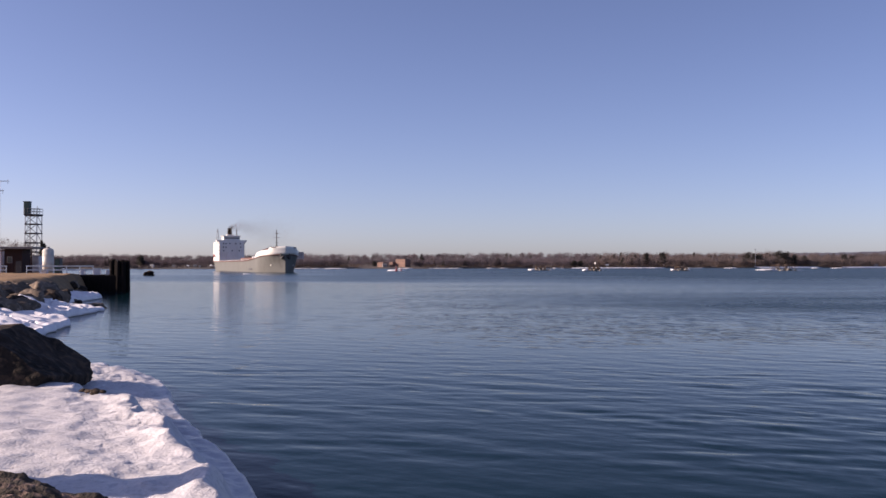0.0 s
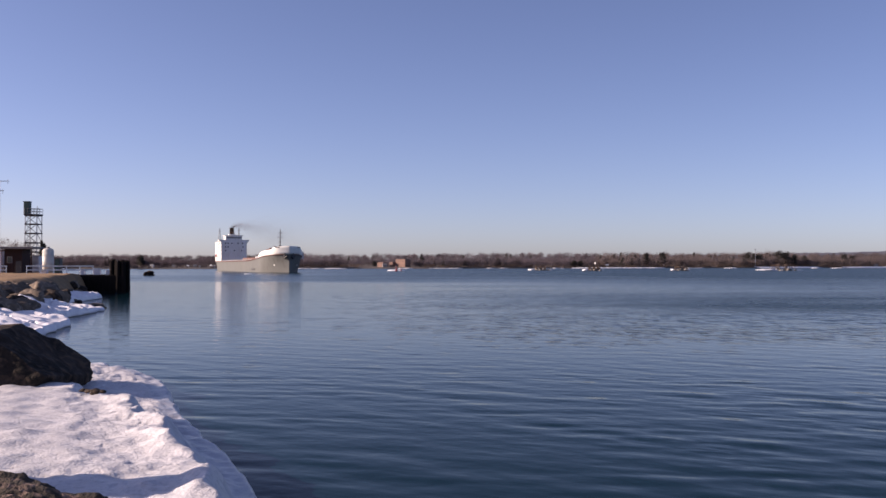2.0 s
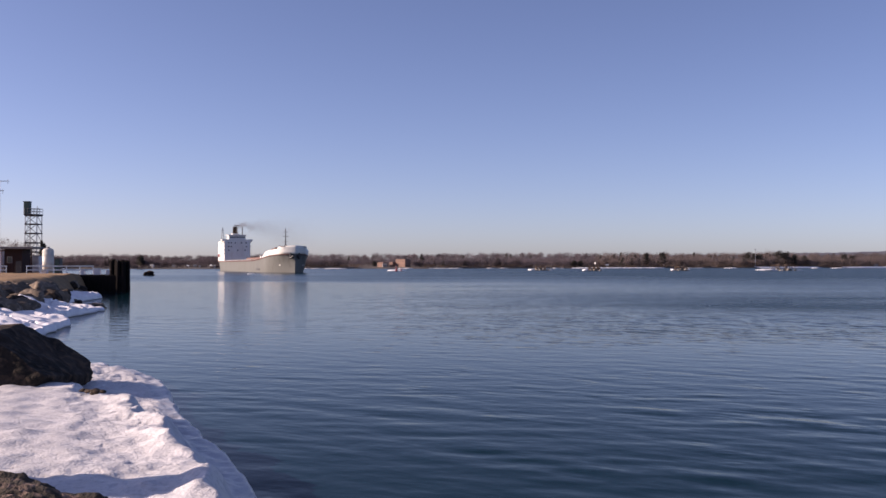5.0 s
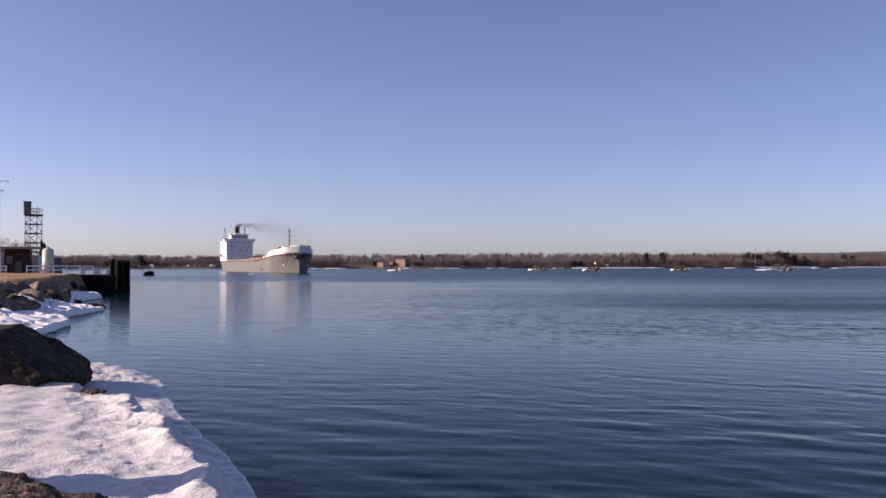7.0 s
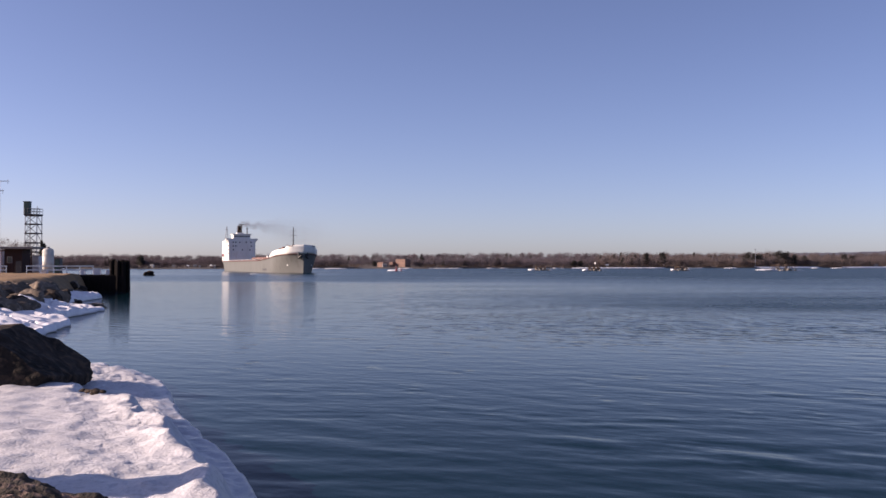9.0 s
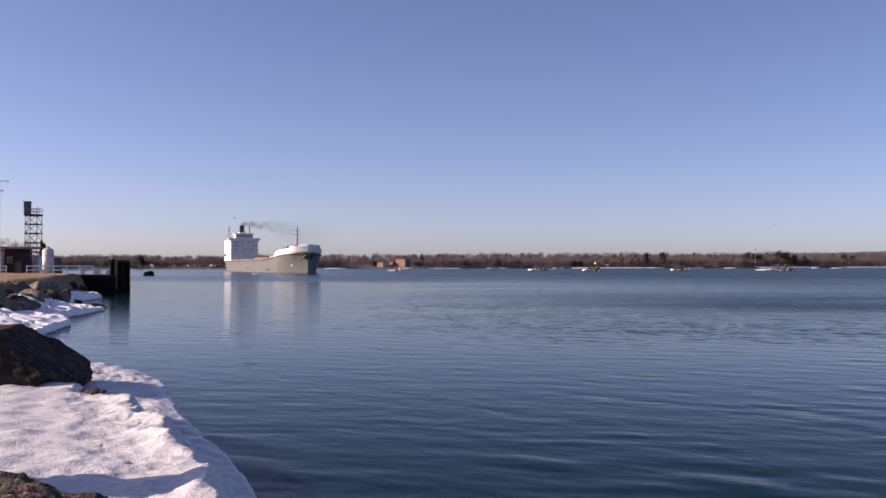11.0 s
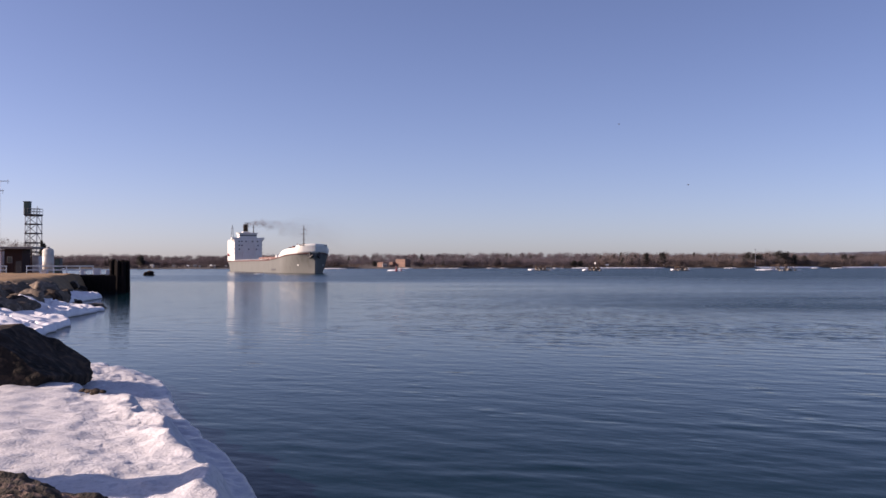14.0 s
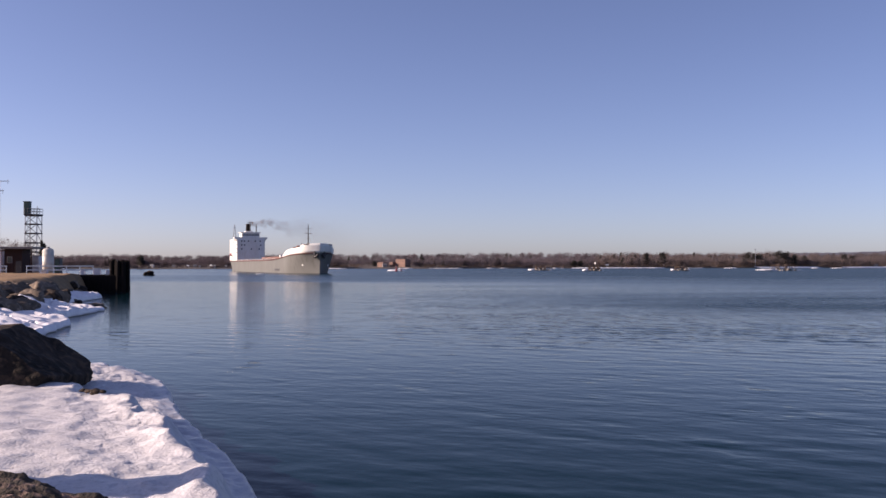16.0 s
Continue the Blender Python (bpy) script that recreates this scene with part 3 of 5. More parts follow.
def build_tower():
    """The lattice watch tower with a green cabin on its platform."""
    t = thing("lattice_tower", "steel lattice tower with a dark green cabinet on top", "tower", at=pose(-75.85, 176, 2.75))
    h, w = 10.6, 1.12
    for sx in (-1, 1):
        for sy in (-1, 1):
            bm = new_bm()
            rod(bm, (sx * w, sy * w, 0), (sx * w * 0.96, sy * w * 0.96, h), 0.085, 0.075, 6)
            part("leg", bm, M_CONCRETE, t)
    levels = (0.2, 2.0, 3.8, 5.5, 7.25, 8.95, 10.55)
    for z in levels[1:]:
        for sx, sy, dx, dy in ((-1, -1, 1, 0), (-1, 1, 1, 0), (-1, -1, 0, 1), (1, -1, 0, 1)):
            bm = new_bm()
            rod(bm, (sx * w, sy * w, z), (sx * w + 2 * w * dx, sy * w + 2 * w * dy, z), 0.11, None, 6)
            part("beam", bm, M_DARK, t)
    for z0, z1 in zip(levels[:-1], levels[1:]):
        for s in (-1, 1):
            for a, b in (((-w, -w * s, z0), (w, -w * s, z1)), ((w, -w * s, z0), (-w, -w * s, z1))) if s > 0 else (
                    ((-w, -w, z0), (-w, w, z1)), ((w, w, z0), (w, -w, z1))):
                bm = new_bm()
                rod(bm, a, b, 0.055, None, 6)
                part("brace", bm, M_STEEL, t)
    bm = new_bm()
    box(bm, 0, 0, h + 0.1, 2.5, 2.5, 0.22, 0.02)
    part("platform", bm, M_DARK, t)
    for i in range(5):
        for sy in (-1, 1):
            bm = new_bm()
            rod(bm, (-1.2 + i * 0.6, sy * 1.2, h + 0.2), (-1.2 + i * 0.6, sy * 1.2, h + (1.7 if i == 4 and sy < 0 else 1.2)), 0.04, None, 6)
            part("rail_post", bm, M_STEEL, t)
    for z in (0.7, 1.2):
        for sy in (-1, 1):
            bm = new_bm()
            rod(bm, (-1.2, sy * 1.2, h + z), (1.2, sy * 1.2, h + z), 0.045, None, 6)
            part("rail_bar", bm, M_STEEL, t)
        bm = new_bm()
        rod(bm, (1.2, -1.2, h + z), (1.2, 1.2, h + z), 0.045, None, 6)
        part("rail_bar", bm, M_STEEL, t)
    cab = part("cabinet", box(new_bm(), -0.92, -0.5, h + 1.25, 0.95, 1.2, 2.4, 0.04), M_GREEN, t, "dark green sheet-metal cabinet")
    part("cabinet_roof", box(new_bm(), -0.92, -0.5, h + 2.5, 1.15, 1.4, 0.12, 0.02), M_DARK, cab)


def build_shed():
    s = thing("shed", "dark red shed with a flat grey overhanging roof", "shed", at=pose(-71.3, 159.3, 2.7))
    part("wall", box(new_bm(), 0, 0, 2.05, 3.0, 3.2, 4.1), M_BARN, s)
    for i in range(11):
        part("batten", box(new_bm(), -1.4 + i * 0.28, -1.63, 2.0, 0.06, 0.05, 4.0), M_BARN, s)
    part("roof", box(new_bm(), 0.75, -0.6, 4.3, 6.0, 4.8, 0.36, 0.04), M_ROOF, s)
    part("fascia", box(new_bm(), 0.75, -3.02, 4.28, 6.0, 0.05, 0.3), M_ROOF, s)
    for x in (-2.1, 3.5):
        part("roof_post", box(new_bm(), x, -2.7, 2.05, 0.16, 0.16, 4.15), M_BARN, s)
    d = part("door", box(new_bm(), 0.95, -1.66, 1.05, 0.95, 0.08, 2.1, 0.02), M_DARK, s)
    part("door_handle", rod(new_bm(), (1.3, -1.72, 1.0), (1.3, -1.72, 1.2), 0.03), M_STEEL, d)
    wdw = part("window", box(new_bm(), -0.55, -1.65, 2.3, 0.9, 0.06, 1.1, 0.02), M_ROOF, s, "pale-framed dark window")
    part("pane", box(new_bm(), -0.55, -1.685, 2.3, 0.7, 0.03, 0.9), M_GLASS, wdw)
    # the pale building beside it
    b = thing("storage_building", "pale grey building beside the red shed", "building", at=pose(-78.6, 163, 2.7))
    part("wall", box(new_bm(), 0, 0, 1.9, 8.5, 6, 3.8), M_PALE, b)
    part("roof", box(new_bm(), 0, 0, 3.95, 9.0, 6.6, 0.3, 0.04), M_ROOF, b)
    part("door", box(new_bm(), 3.2, -3.02, 1.05, 1.0, 0.08, 2.1, 0.02), M_STEEL, b)
    # the pale container and the tank
    c = thing("storage_container", "pale pinkish-white storage container behind the railing", "container", at=pose(-70.0, 164.2, 2.7))
    part("body", box(new_bm(), 0, 0, 1.55, 2.6, 5.0, 2.9, 0.04), M_PALE, c)
    for i in range(9):
        part("rib", box(new_bm(), -1.15 + i * 0.29, -2.52, 1.55, 0.10, 0.06, 2.6, 0.01), M_PALE, c)
    part("lid", box(new_bm(), 0, 0, 3.06, 2.75, 5.2, 0.12, 0.03), M_ROOF, c)
    t = thing("storage_tank", "cream-white upright cylindrical tank with a domed top", "tank", at=pose(-63.8, 153.6, 2.62))
    part("shell", rod(new_bm(), (0, 0, 0), (0, 0, 3.75), 0.88, None, 40), M_TANK, t, smooth=True)
    bm = new_bm()
    bmesh.ops.create_uvsphere(bm, u_segments=40, v_segments=16, radius=1.0)
    bmesh.ops.scale(bm, vec=(0.88, 0.88, 0.55), verts=bm.verts)
    bmesh.ops.translate(bm, vec=(0, 0, 3.75), verts=bm.verts)
    part("dome", bm, M_TANK, t, smooth=True)
    part("hatch", rod(new_bm(), (0, 0, 4.2), (0, 0, 4.45), 0.25, None, 16), M_STEEL, t)
    for z in (0.6, 1.8, 3.0):
        part("hoop", rod(new_bm(), (0, 0, z), (0, 0, z + 0.07), 0.91, None, 40), M_TANK, t)
    u = thing("utility_cabinet", "dark utility cabinet beside the white tank", "cabinet", at=pose(-64.9, 160.5, 2.7))
    part("body", box(new_bm(), 0, 0, 1.3, 0.9, 1.2, 2.6, 0.04), M_DARK, u)
    part("door", box(new_bm(), 0, -0.62, 1.3, 0.75, 0.04, 2.3, 0.01), M_GREEN, u)


def build_dock_clutter():
    for x, y, w, h in ((-53.1, 146, 1.0, 0.95), (-55.4, 146.3, 0.55, 0.8), (-51.6, 147, 0.8, 0.7), (-61.8, 147.5, 0.9, 0.6), (-49.2, 146.5, 0.5, 0.6)):
        b = thing("dock_box", "pale blue-white dock box by the railing", "box", "dock boxes", pose(x, y, 2.62))
        part("body", box(new_bm(), 0, 0, h / 2, w, 0.7, h, 0.03), M_PALE, b)
        part("lid", box(new_bm(), 0, 0, h + 0.03, w + 0.08, 0.78, 0.07, 0.02), M_RAIL, b)
    a = thing("antenna_mast", "thin steel mast with two small yagi aerials", "antenna", at=pose(-69.9, 150, 2.6))
    part("pole", rod(new_bm(), (0, 0, 0), (0, 0, 14.9), 0.022, 0.016, 8), M_PALE, a)
    for z, x0, x1 in ((14.8, -0.2, 1.3), (13.3, -1.4, 0.5)):
        arm = part("boom", rod(new_bm(), (x0, 0, z), (x1, 0, z), 0.045, None, 6), M_STEEL, a)
        for i in range(5):
            x = x0 + (x1 - x0) * (i + 0.5) / 5
            part("element", rod(new_bm(), (x, -0.5, z), (x, 0.5, z), 0.02, None, 6), M_STEEL, arm)
        part("stub", rod(new_bm(), (x1 - 0.15, 0, z - 0.5), (x1 - 0.15, 0, z + 0.25), 0.03, None, 6), M_STEEL, arm)


build_dock()
build_railing(-64.0, -53.8, 146.2, 2.95)
build_railing(-74.0, -67.7, 147.4, 2.95)
build_tower()
build_shed()
build_dock_clutter()


# ---------------------------------------------------------------- far shore
FAR_X = [-4600, -900, -560, -300, 0, 250, 520, 900, 1400, 4600]
FAR_Y = [1150, 1150, 1180, 1230, 1330, 1430, 1580, 1760, 1850, 1850]


def far_edge(x):
    return np.interp(x, FAR_X, FAR_Y)


def far_height(x, y):
    d = y - far_edge(x)
    rise = np.interp(x, [-900, -300, 200, 700, 1200], [9, 11, 15, 17, 15])
    return -1.2 + 3.4 * smooth01(d, -8, 22) + rise * smooth01(d, 60, 420)


def build_far_shore():
    xs = np.concatenate([np.arange(-4600, -800, 120), np.arange(-800, 1500, 10), np.arange(1500, 4700, 120)])
    ds = np.concatenate([np.arange(-30, 60, 5), np.arange(60, 500, 25), np.arange(500, 3200, 150)])
    X, D = np.meshgrid(xs, ds)
    Y = far_edge(X) + D
    Z = far_height(X, Y)
    Z += 0.35 * np.sin(X * 0.11) * np.sin(X * 0.037 + D * 0.05)
    tagged(sheet("far_ground", np.stack([X, Y, Z], -1).reshape(-1, 3), grid_faces(len(ds), len(xs)), M_SHORE),
           "brown wooded land rising behind the far shore", "ground", kind="structure")


build_far_shore()


def build_hill():
    """The low wooded ridge that closes the view behind the far shore."""
    xs = np.arange(-1200, 4200, 12.0)
    crest = np.interp(xs, [-1200, 300, 1000, 1228, 1538, 2600, 4200], [20, 30, 45, 50, 54, 64, 70])
    crest = crest + 1.6 * fractal_xy(xs, xs * 0, 90, 71, 4) + 3 * np.sin(xs * 0.004)
    rows = [np.stack([xs, np.full_like(xs, 3300 + k), crest * m], -1) for k, m in ((-500, 0.0), (-330, 0.35), (-180, 0.7), (-60, 0.93), (0, 1.0), (300, 0.6))]
    tagged(sheet("far_hill", np.stack(rows).reshape(-1, 3), grid_faces(len(rows), len(xs)), M_HAZY_HILL), "low wooded ridge on the horizon, bluish with painted haze", "hill", kind="structure")


build_hill()


def twig_cloud(rng, centres, sizes, per, blade, aspect=3.0):
    """Many small upright slivers filling the crowns: arrays of vertices and triangles."""
    n = len(centres)
    c = np.repeat(centres, per, 0)
    s = np.repeat(sizes, per, 0)
    p = rng.normal(size=(n * per, 3))
    p /= np.linalg.norm(p, axis=1, keepdims=True)
    p *= (rng.random((n * per, 1)) ** 0.45) * (1 + 0.16 * rng.normal(size=(n * per, 1)))
    pos = c + p * s
    out = p * s * np.array([1, 1, 0.6])
    out[:, 2] += 0.5 * s[:, 2]
    out += rng.normal(size=out.shape) * s * 0.4
    out /= np.linalg.norm(out, axis=1, keepdims=True) + 1e-6
    side = np.cross(out, rng.normal(size=out.shape))
    side /= np.linalg.norm(side, axis=1, keepdims=True) + 1e-6
    ln = blade * rng.uniform(0.6, 1.5, (n * per, 1))
    a, b, t = pos - side * ln / aspect, pos + side * ln / aspect, pos + out * ln
    v = np.stack([a, b, t], 1).reshape(-1, 3)
    return v, np.arange(len(v)).reshape(-1, 3)


def trunks(base, height, radius):
    """Three-sided tapered trunks: arrays of vertices and triangles."""
    n = len(base)
    ang = np.array([0.3, 2.4, 4.5])
    ring = np.stack([np.cos(ang), np.sin(ang), ang * 0], -1)
    low = base[:, None, :] + ring[None] * radius[:, None, None]
    top = base.copy()
    top[:, 2] += height
    v = np.concatenate([low, top[:, None, :]], 1).reshape(-1, 3)
    f = np.array([[0, 1, 3], [1, 2, 3], [2, 0, 3]])
    return v, (f[None] + 4 * np.arange(n)[:, None, None]).reshape(-1, 3)


def build_woods():
    rng = np.random.default_rng(11)
    # bare deciduous woods, row behind row
    n = 4400
    x = -660 + 1820 * (np.arange(n) * 0.6180339 % 1.0)
    d = 16 + 400 * rng.random(n) ** 1.6
    keep = ~(((x > -138) & (x < -40) & (d < 75)) | ((x > -400) & (x < -268) & (d < 24)))
    x, d = x[keep], d[keep]
    n = len(x)
    y = far_edge(x) + d
    x = x * (1 + 0.5 * d / far_edge(x))
    z = far_height(x, y)
    stand = 1 + 0.06 * np.sin(x * 0.021) + 0.05 * np.sin(x * 0.057 + 1.0) + 0.05 * np.sin(x * 0.16 + 2.0 * np.sin(x * 0.043))
    h = np.interp(x, [-640, -300, 100, 600, 1150], [10.4, 10.7, 12.1, 16.0, 19.0]) * rng.uniform(0.80, 1.12, n) * stand
    cen = np.stack([x, y, z + h * 0.54], -1)
    siz = np.stack([h * 0.46, h * 0.40, h * 0.43], -1)
    side = x / y
    tone = fractal_xy(x, d, 34, 91, 2) + 0.55 * rng.normal(size=n)
    for name, mats, lo, hi, lab in (("dark_woods", WOODS_DARK, -9, -0.19, "dark purplish-brown winter woods behind the shore houses"),
                                    ("far_woods", WOODS_GREY, -0.19, 0.16, "bare greyish-brown winter woods along the far shore"),
                                    ("tan_woods", WOODS_TAN, 0.16, 9, "bare reddish-tan winter woods along the far shore")):
        for mat, a, b in zip(mats, (0.45, -0.35, -9), (9, 0.45, -0.35)):
            pick = (side > lo) & (side <= hi) & (tone > a) & (tone <= b)
            v, f = twig_cloud(rng, cen[pick], siz[pick], 260, 0.62, 2.1)
            tagged(sheet(name, v, f, mat, False), lab, "trees", kind="stuff")
    v, f = trunks(np.stack([x, y, z - 0.3], -1), h * 0.9, h * 0.022)
    tagged(sheet("far_trunks", v, f, M_TRUNK, False), "thin grey trunks of the bare woods", "trees", kind="stuff")
    # brush along the edge of the water
    n = 1500
    x = rng.uniform(-640, 1150, n)
    x = x[(x < -112) | (x > -34)]
    n = len(x)
    y = far_edge(x) + 8 + 24 * rng.random(n) + np.where(((x > 525) & (x < 655)) | (x > 705), 10.0, 0.0)
    z = far_height(x, y)
    h = rng.uniform(1.5, 5.0, n) * np.where((x > -400) & (x < -268), 0.45, 1.0)
    cen = np.stack([x, y, z + h * 0.45], -1)
    siz = np.stack([h * 0.55, h * 0.5, h * 0.5], -1)
    for mat, pick, lab in ((WOODS_DARK[1], x < -220, "dark leafless brush along the far shore"), (M_BRUSH, x >= -220, "tan leafless brush along the far shore")):
        v, f = twig_cloud(rng, cen[pick], siz[pick], 40, 0.9, 3.0)
        tagged(sheet("shore_brush", v, f, mat, False), lab, "shrubs", kind="stuff")
    # scattered conifers among them
    n = 170
    x = rng.uniform(-640, 1150, n)
    x[:110] = rng.choice([-480, -250, 20, 120, 300, 330, 520, 560, 640, 760], 110) + rng.normal(0, 26, 110)
    d = 25 + 330 * rng.random(n) ** 1.5
    y = far_edge(x) + d
    z = far_height(x, y)
    h = np.interp(x, [-640, -300, 100, 600, 1150], [9.0, 9.5, 11.5, 14.0, 15.0]) * rng.uniform(0.6, 1.1, n)
    vs, fs, off = [], [], 0
    for frac, wid in ((0.25, 0.24), (0.42, 0.21), (0.58, 0.16), (0.74, 0.11), (0.9, 0.06)):
        cen = np.stack([x, y, z + h * frac], -1)
        siz = np.stack([h * wid, h * wid, h * 0.13], -1)
        v, f = twig_cloud(rng, cen, siz, 34, 1.6, 2.4)
        vs.append(v)
        fs.append(f + off)
        off += len(v)
    tagged(sheet("far_conifers", np.concatenate(vs), np.concatenate(fs), M_NEEDLE, False), "dark green conifers among the bare woods", "trees", kind="stuff")


build_woods()


def pine(x, y, h, seed, label, wide=0.3):
    """A single dark tree that stands out of the woods."""
    rng = np.random.default_rng(seed)
    z = float(far_height(np.array(float(x)), np.array(float(y))))
    t = thing("pine_tree", label, "tree", "pines on the far shore", pose(x, y, z))
    part("trunk", rod(new_bm(), (0, 0, -0.3), (0, 0, h * 0.95), h * 0.025, 0.05, 7), M_TRUNK, t)
    k = 16
    fr = np.linspace(0.25, 0.95, k)
    a = rng.random(k) * 6.28
    rad = h * wide * (1 - 0.6 * fr) * 0.7
    cen = np.stack([rad * np.cos(a), rad * np.sin(a), h * fr], -1)
    siz = np.stack([h * wide * (1.05 - 0.7 * fr), h * wide * (1.05 - 0.7 * fr), np.full(k, h * 0.09)], -1)
    v, f = twig_cloud(rng, cen, siz, 90, 1.2, 2.2)
    sheet("crown", v, f, M_NEEDLE, False, t)
    for i in range(6):
        part("limb", rod(new_bm(), (0, 0, h * fr[2 * i]), tuple(cen[2 * i]), 0.12, 0.04, 5), M_TRUNK, t)


def build_yard_trees():
    """The small cedar and the bare tree behind the shed."""
    rng = np.random.default_rng(77)
    t = thing("cedar_tree", "small dark green cedar beside the lattice tower", "tree", at=pose(-72.4, 172, 2.6))
    part("trunk", rod(new_bm(), (0, 0, -0.2), (0, 0, 5.2), 0.14, 0.03, 8), M_TRUNK, t)
    fr = np.linspace(0.15, 0.95, 9)
    cen = np.stack([rng.normal(0, 0.12, 9), rng.normal(0, 0.12, 9), 5.7 * fr], -1)
    siz = np.stack([1.25 * (1.08 - fr), 1.25 * (1.08 - fr), np.full(9, 0.55)], -1)
    v, f = twig_cloud(rng, cen, siz, 260, 0.22, 2.2)
    sheet("crown", v, f, M_NEEDLE, False, t)
    for k, (x, h) in enumerate(((-80.6, 6.0), (-77.8, 5.6))):
        t = thing("bare_tree", "small leafless tree behind the shed", "tree", "bare trees by the shed", pose(x, 176, 2.6))
        part("trunk", rod(new_bm(), (0, 0, -0.2), (0, 0, h * 0.6), 0.13, 0.07, 8), M_TRUNK, t)
        ends = []
        for i in range(11):
            a, up = i * 2.4 + k, h * (0.55 + 0.035 * i)
            e = (h * 0.26 * math.cos(a), h * 0.26 * math.sin(a), up + h * 0.1)
            ends.append(e)
            part("limb", rod(new_bm(), (0, 0, h * (0.3 + 0.027 * i)), e, 0.05, 0.015, 6), M_TRUNK, t)
        v, f = twig_cloud(rng, np.array(ends), np.tile([0.7, 0.7, 0.6], (11, 1)), 70, 0.35, 14.0)
        tagged(sheet("twigs", v, f, M_TWIG, False, t), kind="stuff")


build_yard_trees()


def build_pines():
    lab = "dark pine standing above the bare far woods"
    for x, d, h, w in ((-30, 60, 13, 0.36), (196, 16, 9, 0.5), (206, 18, 8, 0.5), (320, 30, 21, 0.28), (352, 40, 22, 0.3),
                       (520, 35, 24, 0.38), (540, 30, 21, 0.45), (534, 38, 22, 0.42), (578, 30, 27, 0.40), (588, 26, 23, 0.44), (596, 35, 25, 0.40), (610, 28, 20, 0.40), (634, 30, 18, 0.42), (730, 45, 22, 0.4), (742, 40, 19, 0.45),
                       (-395, 30, 14, 0.4)):
        pine(x, float(far_edge(np.array(float(x)))) + d, h, int(abs(x)) + 7, lab, w)


build_pines()


def build_shore_snow():
    """Strips of shore ice at the water, and broader snow on the open stretches of bank."""
    rng = np.random.default_rng(8)
    spans = [(-210, -150, 0), (-62, -40, 0), (-20, 30, 0), (60, 95, 0), (130, 180, 0), (190, 348, 1), (380, 420, 0), (525, 655, 2), (705, 1150, 2), (-600, -470, 0)]
    for a, b, broad in spans:
        xs = np.arange(a, b, 2.0)
        w = np.interp(np.linspace(0, 1, len(xs)), [0, 0.1, 0.9, 1], [0.2, 1, 1, 0.2]) * (0.75 + 0.5 * rng.random(len(xs)))
        if not broad:
            w = w * np.clip(0.45 + 0.9 * fractal_xy(xs, xs * 0, 16, 61 + len(xs), 3), 0.0, 1.2)
        if broad < 2:
            rows = [np.stack([xs, far_edge(xs) + k * w - 3, zz * (0.6 + 0.6 * w) * (1 + 0.7 * broad)], -1)
                    for k, zz in ((-7.0, 0.02), (-6.0, 0.30), (2.0, 0.55), (9.0, 0.6), (12, 0.1))]
        else:
            rows = []
            for k in (-7.0, -6.0, 0.0, 6.0, 11.0, 15.0, 16.0):
                y = far_edge(xs) + k
                rows.append(np.stack([xs, y, np.maximum(far_height(xs, y), 0.0) + (0.45 + 0.4 * w) * (-7 < k < 16) - 0.5 * (k == 16) + 0.02], -1))
        ob = sheet("shore_ice", np.stack(rows).reshape(-1, 3), grid_faces(len(rows), len(xs)), M_FAR_SNOW)
        tagged(ob, "strip of snow and shore ice at the far bank" if broad < 2 else "broad white snow on the open far bank", "ice", "far shore ice strips", "stuff")


build_shore_snow()


def brick_building(x, y, w, dp, h, cols, rows, label):
    z = float(far_height(np.array(float(x)), np.array(float(y))))
    b = thing("brick_building", label, "building", "brick buildings on the far shore", pose(x, y, z, 0, 0, -38))
    part("wall", box(new_bm(), 0, 0, h / 2 - 0.5, w, dp, h + 1), M_BRICK, b)
    part("parapet", box(new_bm(), 0, 0, h + 0.15, w + 0.4, dp + 0.4, 0.45, 0.05), M_BRICK, b)
    for i in range(cols):
        for j in range(rows):
            px, pz = -w / 2 + w * (i + 0.5) / cols, h * (j + 0.55) / rows
            wd = part("window", box(new_bm(), px, -dp / 2 - 0.02, pz, w / cols * 0.26, 0.16, h / rows * 0.24, 0.03), M_DARK, b)
            part("pane", box(new_bm(), px, -dp / 2 - 0.11, pz, w / cols * 0.20, 0.04, h / rows * 0.18), M_GLASS, wd)


def tower_block(x, y, w, dp, h):
    z = float(far_height(np.array(float(x)), np.array(float(y))))
    b = thing("tower_block", "plain pale grey tower block behind the far woods", "building", at=pose(x, y, z))
    part("wall", box(new_bm(), 0, 0, h / 2 - 0.5, w, dp, h + 1), M_CONCRETE, b)
    part("parapet", box(new_bm(), 0, 0, h + 0.2, w + 0.4, dp + 0.4, 0.5, 0.05), M_CONCRETE, b)
    for i in range(3):
        for j in range(7):
            part("window", box(new_bm(), w * (i - 1) * 0.3, -dp / 2 - 0.03, h * (j + 0.6) / 7, w * 0.13, 0.1, h * 0.04), M_GLASS, b)


